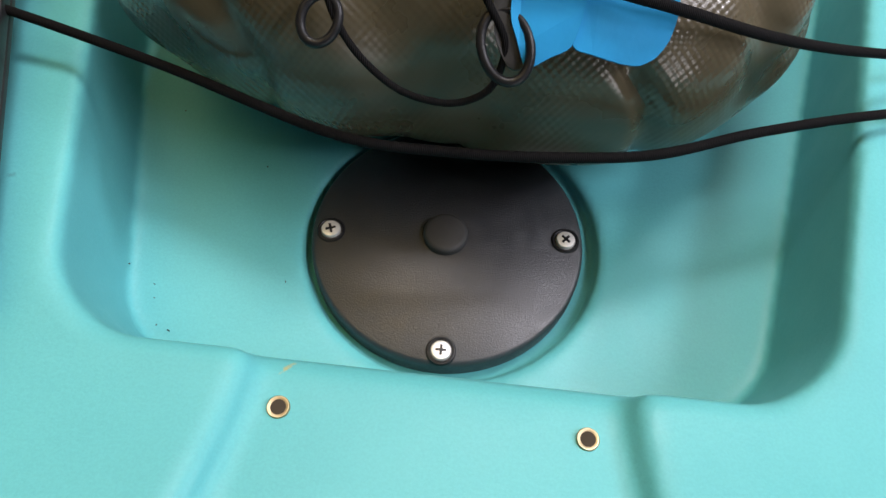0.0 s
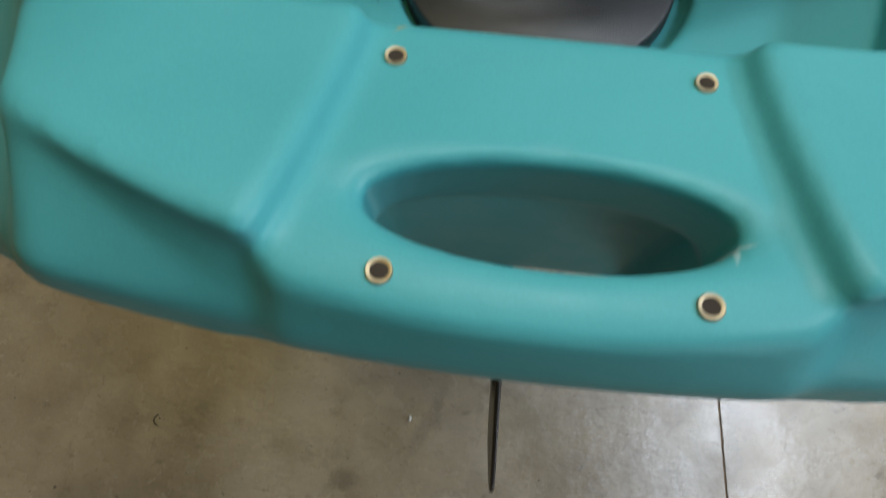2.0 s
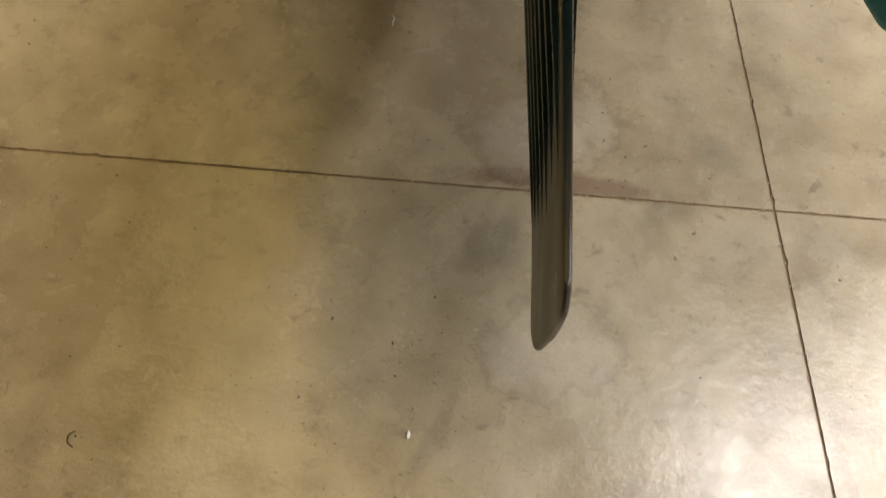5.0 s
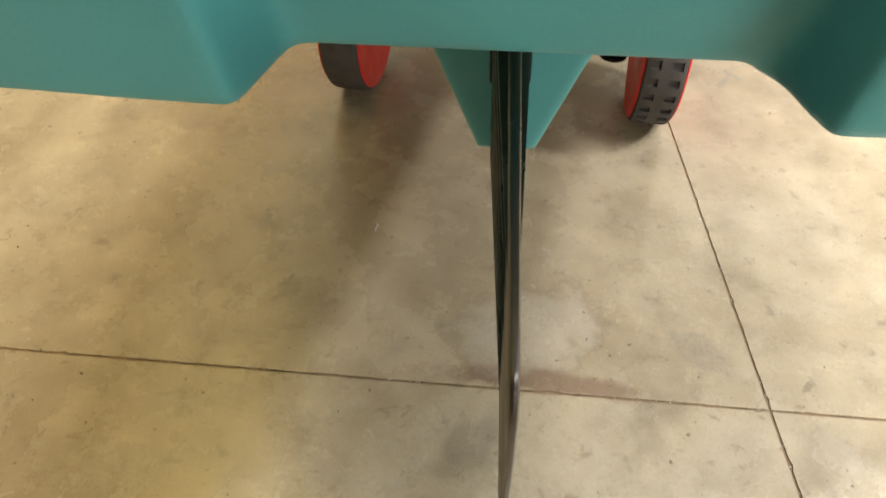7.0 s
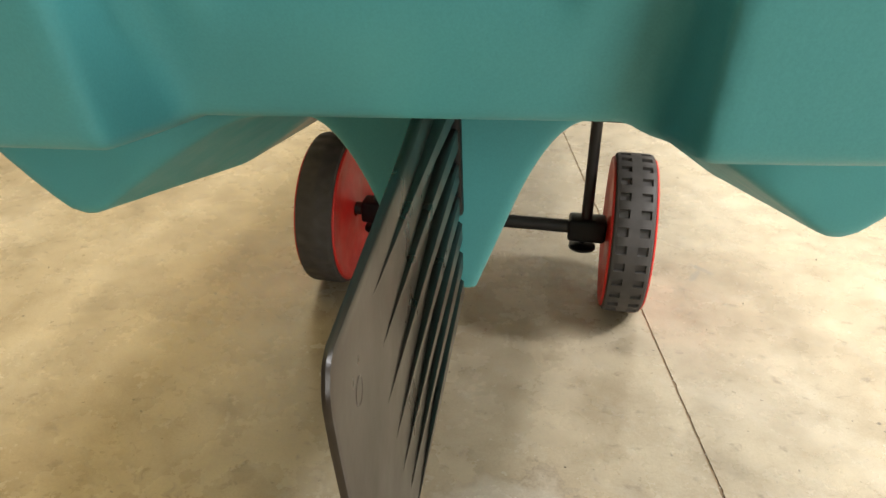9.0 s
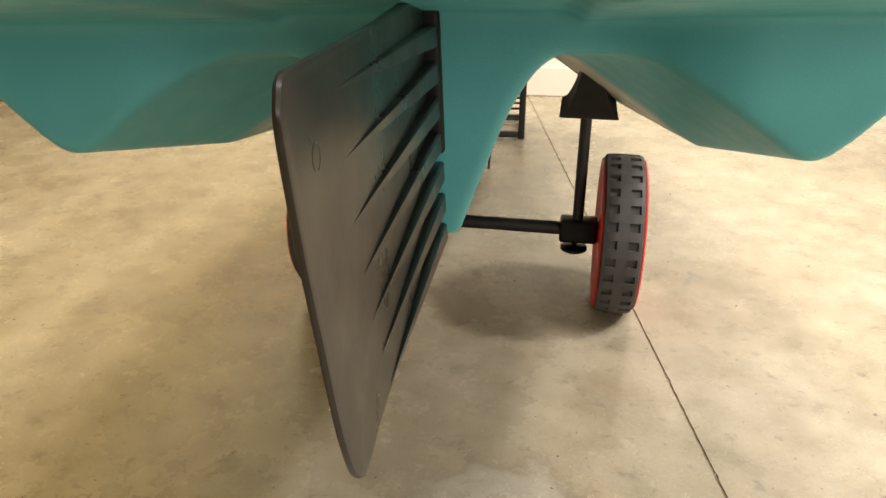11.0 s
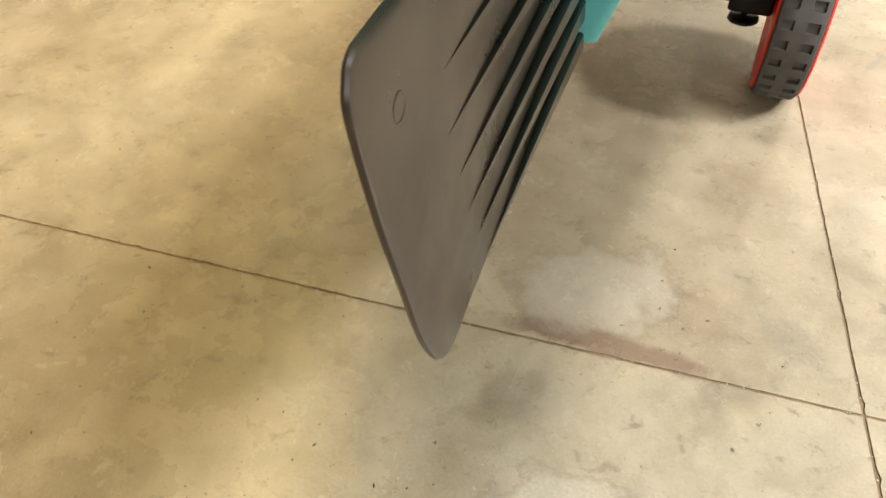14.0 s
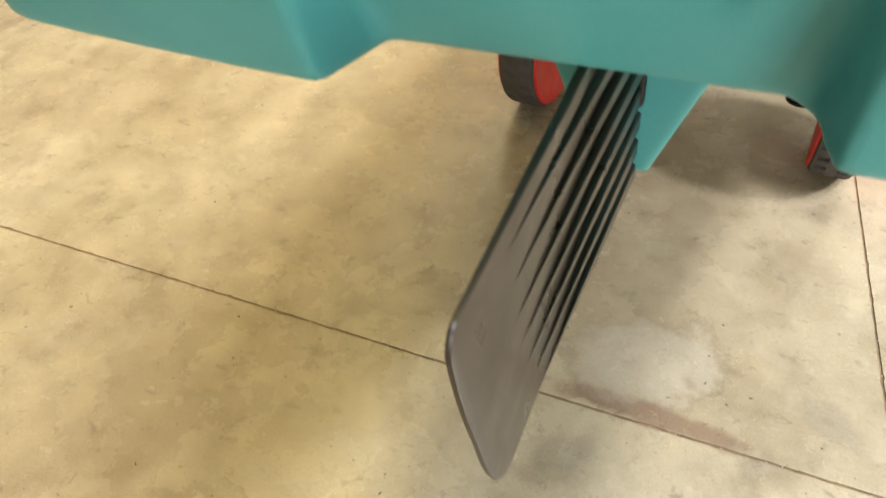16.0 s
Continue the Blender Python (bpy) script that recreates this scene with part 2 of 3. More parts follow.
STEEL = plain("stainless_steel", (0.66, 0.65, 0.62), 0.45, 0.55, grain=400)
BRONZE = plain("bronze_anodised", (0.42, 0.33, 0.2), 0.35, 1.0, grain=300)
BRASS = plain("brass", (0.46, 0.38, 0.25), 0.5, 1.0, grain=400)
OLIVE = tarpaulin_material()
BLUE = plain("blue_tape", (0.002, 0.215, 0.46), 0.7, grain=300)
BLUE.node_tree.nodes["Principled BSDF"].inputs["Specular IOR Level"].default_value = 0.2
CORD = cord_material()
BLACK_METAL = plain("black_painted_steel", (0.014, 0.014, 0.015), 0.45, grain=400)
CRUMB = plain("dark_grit", (0.035, 0.025, 0.015), 0.9, grain=400)
RED_BROWN = plain("red_brown_paint", (0.2, 0.07, 0.04), 0.6, grain=200)
WALL = plain("white_wall_paint", (0.70, 0.67, 0.60), 0.7, grain=120, amount=0.05)
CHIP = plain("white_plaster", (0.88, 0.87, 0.84), 0.6, grain=300, amount=0.04)
# unseen walls and ceiling: colour kept dark so less light bounces into the shadows
LOW_BOUNCE_WALL = plain("low_bounce_wall", (0.19, 0.175, 0.155), 0.75, grain=120, amount=0.06)
CEILING = plain("low_bounce_ceiling", (0.21, 0.2, 0.18), 0.8, grain=120, amount=0.05)


# ---- mesh helpers ----
def mesh_of(name, bm, material, smooth=True):
    me = bpy.data.meshes.new(name)
    bmesh.ops.recalc_face_normals(bm, faces=bm.faces)
    bm.to_mesh(me)
    bm.free()
    me.materials.append(material)
    if smooth:
        for p in me.polygons:
            p.use_smooth = True
        me.set_sharp_from_angle(angle=radians(40))
    return me


def thing(name, label, category, group="", kind="", at=(0, 0, 0)):
    ob = new(name)
    ob.location = at
    return tagged(ob, label, category, group, kind)


def part(name, bm, material, parent, label="", smooth=True):
    ob = new(name, mesh_of(name, bm, material, smooth))
    ob.parent = parent
    if label:
        tagged(ob, label)
    return ob


def box(bm, lo, hi, bevel=0.0, m=None):
    v = bmesh.ops.create_cube(bm, size=1.0)["verts"]
    size = [b - a for a, b in zip(lo, hi)]
    mid = [(a + b) / 2 for a, b in zip(lo, hi)]
    bmesh.ops.scale(bm, vec=size, verts=v)
    bmesh.ops.translate(bm, vec=mid, verts=v)
    if bevel:
        edges = list({e for x in v for e in x.link_edges})
        out = bmesh.ops.bevel(bm, geom=edges, offset=bevel, segments=3, affect="EDGES", profile=0.5)
        v = list({x for f in out["faces"] for x in f.verts} | {x for x in v if x.is_valid})
    if m:
        bmesh.ops.transform(bm, matrix=m, verts=v)
    return v


def lathe(bm, profile, n=48, m=None, close=True):
    """Turns a profile of (radius, height) round z."""
    rings = []
    for r, h in profile:
        if r < 1e-6:
            rings.append([bm.verts.new((0, 0, h))])
        else:
            rings.append([bm.verts.new((r * math.cos(2 * math.pi * i / n), r * math.sin(2 * math.pi * i / n), h)) for i in range(n)])
    for a, b in zip(rings, rings[1:]):
        for i in range(n):
            j = (i + 1) % n
            if len(a) == 1 and len(b) == 1:
                continue
            if len(a) == 1:
                bm.faces.new((a[0], b[i], b[j]))
            elif len(b) == 1:
                bm.faces.new((a[i], b[0], a[j]))
            else:
                bm.faces.new((a[i], b[i], b[j], a[j]))
    if m:
        bmesh.ops.transform(bm, matrix=m, verts=[v for ring in rings for v in ring])
    return rings


def smooth_path(points, n=8):
    """A Catmull-Rom line through the points."""
    p = [Vector(q) for q in points]
    p = [2 * p[0] - p[1], *p, 2 * p[-1] - p[-2]]
    out = []
    for a, b, c, d in zip(p, p[1:], p[2:], p[3:]):
        for i in range(n):
            t = i / n
            out.append(0.5 * ((2 * b) + (c - a) * t + (2 * a - 5 * b + 4 * c - d) * t * t + (3 * b - a - 3 * c + d) * t**3))
    out.append(p[-2])
    return out


def tube(bm, points, radius, n=10, closed=False):
    """A round bar along a line of points."""
    pts = [Vector(q) for q in points]
    rings, up = [], Vector((0.13, 0.21, 0.97))
    count = len(pts)
    for i, p in enumerate(pts):
        if closed:
            way = pts[(i + 1) % count] - pts[i - 1]
        else:
            way = pts[min(i + 1, count - 1)] - pts[max(i - 1, 0)]
        way.normalize()
        side = way.cross(up).normalized()
        top = side.cross(way)
        rings.append([bm.verts.new(p + radius * (math.cos(2 * math.pi * k / n) * side + math.sin(2 * math.pi * k / n) * top)) for k in range(n)])
    pairs = list(zip(rings, rings[1:])) + ([(rings[-1], rings[0])] if closed else [])
    for a, b in pairs:
        for k in range(n):
            j = (k + 1) % n
            bm.faces.new((a[k], a[j], b[j], b[k]))
    if not closed:
        bm.faces.new(rings[0][::-1])
        bm.faces.new(rings[-1])


def turned(way):
    """A pose at the origin whose z axis points along way."""
    return Vector(way).to_track_quat("Z", "Y").to_matrix().to_4x4()


def level_pose(up):
    """A pose at the origin with z along up and x kept level."""
    z = Vector(up).normalized()
    x = Vector((1, 0, 0))
    y = z.cross(x)
    return Matrix((x, y, z)).transposed().to_4x4()


# ---- the room ----
# Saw-cut joints: one across the boat, one along it, meeting at CROSS.
CROSS = Vector((0.322, -0.006))
ACROSS, ALONG = Vector((1, 0.017)), Vector((-0.112, 1))
ROOM = (-2.6, 3.2, -2.6, 2.02)


def slab(corners, parent, rng, gap=0.0015, depth=0.012):
    """One panel of the concrete floor; its sawn edges near the boat are chipped."""
    bm = bmesh.new()
    mid = sum((Vector((*c, 0)) for c in corners), Vector()) / len(corners)
    ring = [Vector((*c, 0)) for c in corners]
    top = []
    for a, b in zip(ring, ring[1:] + ring[:1]):
        way = (b - a).normalized()
        side = Vector((-way.y, way.x, 0))
        if side.dot(mid - a) < 0:
            side.negate()
        cut = min(a.xy.length, b.xy.length) < 0.5
        length = (b - a).length
        steps = int(length / 0.007) if cut else 1
        for i in range(steps):
            p = a + way * length * i / steps
            near = cut and p.length < 1.3
            chip = 0.0004 * rng.uniform(-0.6, 1) + (0.0022 * rng.random() ** 2 if rng.random() < 0.10 else 0)
            corner = i == 0
            if corner:
                top.append(bm.verts.new(p + (mid - p).normalized() * gap * 1.4))
            elif near or i % 20 == 0:
                top.append(bm.verts.new(p + side * (gap + (chip if near else 0))))
    face = bm.faces.new(top)
    geo = bmesh.ops.extrude_face_region(bm, geom=[face])
    bmesh.ops.translate(bm, vec=(0, 0, -depth), verts=[v for v in geo["geom"] if isinstance(v, bmesh.types.BMVert)])
    bmesh.ops.triangulate(bm, faces=[f for f in bm.faces if len(f.verts) > 4])
    part("slab", bm, CONCRETE, parent, smooth=False)


def at_joint(origin, way, other, value):
    """The point on a joint where its x (other=0) or y (other=1) has that value."""
    k = (value - origin[other]) / way[other]
    return origin + k * way


def build_room():
    x0, x1, y0, y1 = ROOM
    bm = bmesh.new()
    box(bm, (x0, y0, -0.1), (x1, y1, -0.0013))
    floor = new("floor", mesh_of("floor", bm, JOINT, False))
    tagged(floor, "mottled sealed concrete floor with saw-cut joints", "floor", kind="structure")
    w, e = at_joint(CROSS, ACROSS, 0, x0), at_joint(CROSS, ACROSS, 0, x1)
    s, n = at_joint(CROSS, ALONG, 1, y0), at_joint(CROSS, ALONG, 1, y1)
    c = CROSS
    rng = random.Random(3)
    slab([(x0, y0), tuple(s), tuple(c), tuple(w)], floor, rng)
    slab([tuple(s), (x1, y0), tuple(e), tuple(c)], floor, rng)
    slab([tuple(w), tuple(c), tuple(n), (x0, y1)], floor, rng)
    slab([tuple(c), tuple(e), (x1, y1), tuple(n)], floor, rng)
    top = 2.6
    t = 0.12
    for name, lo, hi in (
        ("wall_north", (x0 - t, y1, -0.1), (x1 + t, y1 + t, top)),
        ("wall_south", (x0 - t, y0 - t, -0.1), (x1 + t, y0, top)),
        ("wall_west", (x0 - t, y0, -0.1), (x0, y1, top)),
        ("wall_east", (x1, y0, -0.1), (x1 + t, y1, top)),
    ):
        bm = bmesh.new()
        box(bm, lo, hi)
        # only the far wall is white; the unseen ones are darkened against bounce
        paint, words = (WALL, "white painted garage wall") if name == "wall_north" else (LOW_BOUNCE_WALL, "unseen garage wall darkened to limit bounced light")
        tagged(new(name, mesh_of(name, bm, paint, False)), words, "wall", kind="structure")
    bm = bmesh.new()
    box(bm, (x0 - t, y0 - t, top), (x1 + t, y1 + t, top + t))
    tagged(new("ceiling", mesh_of("ceiling", bm, CEILING, False)), "unseen garage ceiling darkened to limit bounced light", "ceiling", kind="structure")
    bm = bmesh.new()
    box(bm, (x0, y1 - 0.015, 0.0), (x1, y1, 0.1), 0.004)
    tagged(new("baseboard", mesh_of("baseboard", bm, WALL, False)), "white skirting board along the far wall", "baseboard", kind="structure")


build_room()

# ---- the kayak ----
TILT = 0.165  # the boat stands bow-down: metres of fall for each metre forward


def step(v, a, b):
    t = np.clip((v - a) / (b - a), 0, 1)
    return t * t * (3 - 2 * t)


def smax(a, b, k):
    d = np.clip(0.5 + 0.5 * (a - b) / k, 0, 1)
    return b + (a - b) * d + k * d * (1 - d)


def smin(a, b, k):
    return -smax(-a, -b, k)


def hull_field(x, y, h):
    """Below zero inside the boat. h is the height above its own level, x and y the plan."""
    ax = np.abs(x)
    # plan outline, low at the chine and high at the deck
    taper = np.sqrt(np.clip(1 - (np.clip(y - 0.55, 0, 9) / 1.2) ** 2, 0.0, 1))
    low_w = (0.33 + 0.08 * step(y, -0.2, 0.4)) * taper
    top_w = np.clip(0.180 + 0.33 * (y + 0.227), 0.17, 0.322) * taper
    s = step(h, 0.575, 0.735)
    wide = low_w * (1 - s) + top_w * s
    foot = (-0.239 + 0.15 * x * x) + np.clip((h - 0.49) / 0.2, 0, 1) * (-0.048 + 0.35 * x * x)
    stern = foot + step(h, 0.709, 0.744) * (0.009 + 1.05 * x * x)
    # the deck edge steps forward beside the centre panel
    stern = stern + 0.008 * step(h, 0.685, 0.738) * step(np.abs(x - 0.002), 0.076, 0.094)
    field = smax(stern - y, ax - wide, 0.05 - 0.038 * step(h, 0.66, 0.73))
    field = smax(field, (y - 1.62) * 0.7, 0.25)
    # deck
    deck = 0.732 + 0.02 * step(-y, 0.15, 0.27) - 0.02 * step(ax, 0.15, 0.3)
    field = smax(field, h - deck, 0.009)
    # bottom: keel, two tunnels and two lobes, running forward from the transom
    keel = 0.356 + 2.6 * np.clip(np.abs(x + 0.002) - 0.0205, 0, 1)
    chine = 0.236
    out = np.clip(ax - chine, 0, 1)
    blunt = 0.022
    lobe = 0.419 - blunt / 4 + smax(0.72 * (chine - ax), 0.75 * (ax - chine), blunt) + 5 * out * out
    lobe = lobe - 0.10 * np.clip(y + 0.07, 0, 0.25)
    rocker = 0.32 * step(y, 0.9, 1.75)
    roof = 0.482 + 1.2 * np.clip(ax - 0.17, 0, 1)
    floor_h = smin(smin(keel, roof, 0.06), lobe, 0.012)
    field = smax(field, (floor_h + rocker - h) * 0.62, 0.012)
    # aft of the transom the underside is one level shelf, open to the rudder
    transom = -0.035 - 0.035 * step(ax, 0.10, 0.2)
    bay = smax(y - transom, h - 0.509 + 0.006 * step(ax, 0.085, 0.1), 0.008)
    field = smax(field, -bay, 0.008)
    # hollow of the stern face over the bay
    back = -0.192 - (h - 0.507) * 0.49
    under = smax(smax(y - back, np.abs(x - 0.0045) - 0.0925 - 0.15 * (-0.192 - y), 0.012), h - 0.70, 0.02)
    field = smax(field, -under, 0.006)
    # tank well with round corners
    well_w = 0.146 + 0.25 * np.clip(y + 0.15, 0, 0.3)
    qx, qy = ax - well_w + 0.035, -0.157 + 0.035 - y
    plan = np.sqrt(np.clip(qx, 0, 9) ** 2 + np.clip(qy, 0, 9) ** 2) + np.minimum(np.maximum(qx, qy), 0) - 0.035
    well = smax(smax(plan, 0.664 - h, 0.003), y - 0.5, 0.03)
    field = smax(field, -well, 0.006)
    # sunk centre panel on the stern deck
    panel_w = 0.0685 + 0.10 * np.clip(-0.165 - y, 0, 1) + 0.9 * np.clip(-0.165 - y, 0, 1) ** 2
    panel = smax(smax(np.abs(x - 0.002) - panel_w, 0.7225 + 0.019 * step(-y, 0.15, 0.27) - h, 0.007), y + 0.14, 0.004)
    field = smax(field, -panel, 0.010)
    # hand hole through the stern
    hole = (np.sqrt(((x - 0.0030) / 0.0600) ** 2 + ((y + 0.2365) / 0.0186) ** 2) - 1) * 0.018
    field = smax(field, -smax(hole, 0.5 - h, 0.004), 0.007)
    # the hole opens into the hollow under the deck skin
    hollow = smax(smax(ax - 0.064, np.abs(y + 0.2455) - 0.034, 0.01), np.abs(h - 0.57) - 0.125, 0.02)
    field = smax(field, -hollow, 0.006)
    # seat for the hatch
    ring = np.sqrt((x + 0.0005) ** 2 + (y + 0.077) ** 2)
    seat = smax(ring - 0.0735, 0.655 - h, 0.003)
    field = smax(field, -seat, 0.005)
    return field


def surface_net(field, xs, ys, hs):
    """A smooth quad mesh of the zero level of the field."""
    X, Y, H = np.meshgrid(xs, ys, hs, indexing="ij")
    F = field(X, Y, H)
    inside = F < 0
    shape = tuple(n - 1 for n in F.shape)
    total, count = np.zeros((*shape, 3)), np.zeros(shape)
    corner = [(a, b, c) for a in (0, 1) for b in (0, 1) for c in (0, 1)]
    cut = lambda A, o: A[o[0]:o[0] + shape[0], o[1]:o[1] + shape[1], o[2]:o[2] + shape[2]]
    for o in corner:
        for axis in range(3):
            if o[axis]:
                continue
            q = list(o)
            q[axis] = 1
            fa, fb = cut(F, o), cut(F, q)
            cross = (fa < 0) != (fb < 0)
            t = np.where(cross, fa / np.where(cross, fa - fb, 1), 0)
            for n, G in enumerate((X, Y, H)):
                ga, gb = cut(G, o), cut(G, q)
                total[..., n] += np.where(cross, ga + t * (gb - ga), 0)
            count += cross
    used = count > 0
    index = -np.ones(shape, int)
    index[used] = np.arange(used.sum())
    verts = total[used] / count[used][:, None]
    faces = []
    for axis in range(3):
        a = [slice(1, -1)] * 3
        b = [slice(1, -1)] * 3
        a[axis], b[axis] = slice(0, -1), slice(1, None)
        fa, fb = inside[tuple(a)], inside[tuple(b)]
        u, v = [n for n in range(3) if n != axis]
        where = np.argwhere(fa != fb)
        flip = fa[tuple(where.T)]
        base = where.copy()
        for n in (u, v):
            base[:, n] += 1
        def idx(du, dv):
            p = base.copy()
            p[:, u] += du
            p[:, v] += dv
            return index[tuple(p.T)]
        quad = np.stack([idx(-1, -1), idx(0, -1), idx(0, 0), idx(-1, 0)], 1)
        turn = flip if axis != 1 else ~flip
        quad = np.where(turn[:, None], quad, quad[:, ::-1])
        faces.append(quad)
    return verts, np.concatenate(faces)


def build_kayak():
    boat = thing("kayak", "teal moulded plastic kayak standing stern-up on a trolley", "kayak")
    xs = np.concatenate([np.arange(-0.432, -0.2601, 0.0055), np.arange(-0.256, 0.2561, 0.0032), np.arange(0.26, 0.4321, 0.0055)])
    ys = np.concatenate([np.arange(-0.31, 0.12, 0.0036), np.arange(0.12, 0.6, 0.011), np.arange(0.6, 1.8, 0.03)])
    hs = np.concatenate([np.arange(0.315, 0.64, 0.004), np.arange(0.6425, 0.775, 0.0025)])
    verts, faces = surface_net(hull_field, xs, ys, hs)
    # ease the grid's steps out of the surface, without shrinking it
    edges = np.concatenate([faces[:, [k, (k + 1) % 4]] for k in range(4)])
    edges = np.concatenate([edges, edges[:, ::-1]])
    degree = np.bincount(edges[:, 0], minlength=len(verts))[:, None]
    for force in (0.5, -0.52, 0.5, -0.52, 0.5, -0.52):
        mean = np.stack([np.bincount(edges[:, 0], verts[edges[:, 1], n], len(verts)) for n in range(3)], 1) / degree
        verts = verts + force * (mean - verts)
    verts[:, 2] -= TILT * verts[:, 1]
    me = bpy.data.meshes.new("hull")
    me.from_pydata(verts.tolist(), [], faces.tolist())
    me.materials.append(TEAL)
    for p in me.polygons:
        p.use_smooth = True
    hull = new("hull", me)
    hull.parent = boat
    # it leans a little to one side on its pads
    boat.matrix_local = Matrix.Translation((0, 0, 0.745)) @ pose(0, 0, 0, 0, -1.3, 0) @ Matrix.Translation((0, 0, -0.745))
    return boat


def on_boat(x, y, h):
    return Vector((x, y, h - TILT * y))


UP = Vector((0, TILT, 1)).normalized()  # square to the boat's level
boat = build_kayak()


def seat_pose(x, y, h):
    return Matrix.Translation(on_boat(x, y, h)) @ level_pose(UP)


def pan_screw(parent, m, turn):
    bm = bmesh.new()
    lathe(bm, [(0.0049, 0), (0.0049, 0.0010), (0.0044, 0.0019), (0.0034, 0.0022), (0, 0.0022)], 28)
    screw = part("screw", bm, STEEL, parent, "stainless pan-head screw")
    screw.matrix_local = m
    bm = bmesh.new()
    for k in range(2):
        box(bm, (-0.0026, -0.00065, 0.0015), (0.0026, 0.00065, 0.0025), 0.0002, pose(0, 0, 0, 0, 0, turn + 90 * k))
    part("cross_slot", bm, BLACK, screw)


def build_hatch(boat):
    m = seat_pose(-0.0030, -0.0770, 0.668)
    bm = bmesh.new()
    r = 0.0682
    lathe(bm, [(r, -0.012), (r, -0.003), (r - 0.0006, -0.0012), (r - 0.0022, 0.0), (0, 0.0004)], 96)
    hatch = part("hatch_cover", bm, HATCH, boat, "round black textured hatch cover")
    hatch.matrix_local = m
    bm = bmesh.new()
    lathe(bm, [(0.0112, 0), (0.0112, 0.0028), (0.0104, 0.0042), (0.0088, 0.0048), (0, 0.0050)], 48)
    plug = part("rubber_plug", bm, RUBBER, hatch, "black rubber plug")
    plug.matrix_local = pose(-0.0012, -0.0005, 0)
    for x, y, turn in ((-0.0585, -0.004, 20), (0.059, 0.004, 50), (0.003, -0.0615, 0)):
        pan_screw(hatch, pose(x, y, 0.0), turn)
        bm = bmesh.new()
        lathe(bm, [(0.0056, -0.001), (0.0056, 0.0004), (0.0060, 0.0007), (0.0066, 0.0006), (0.0071, 0.0), (0.0071, -0.001)], 36)
        part("screw_rim", bm, BLACK, hatch).matrix_local = pose(x, y, 0.0003)


build_hatch(boat)


def build_inserts(boat):
    for x, y in ((-0.0550, -0.177), (0.0560, -0.176), (-0.0462, -0.262), (0.0495, -0.262)):
        h = 0.7235 + 0.0185 * float(step(np.array(-y), 0.15, 0.27))
        bm = bmesh.new()
        lathe(bm, [(0.0042, -0.004), (0.0042, 0.0002), (0.0039, 0.0006), (0.0034, 0.0006), (0.0026, 0.0002), (0.0026, -0.002)], 32)
        ins = part("threaded_insert", bm, BRASS, boat, "brass threaded insert")
        ins.matrix_local = seat_pose(x, y, h)
        bm = bmesh.new()
        lathe(bm, [(0.0030, 0.0003), (0.0020, 0.0003), (0, 0.00025)], 24)
        part("bore", bm, CRUMB, ins, "dark threaded bore")


build_inserts(boat)


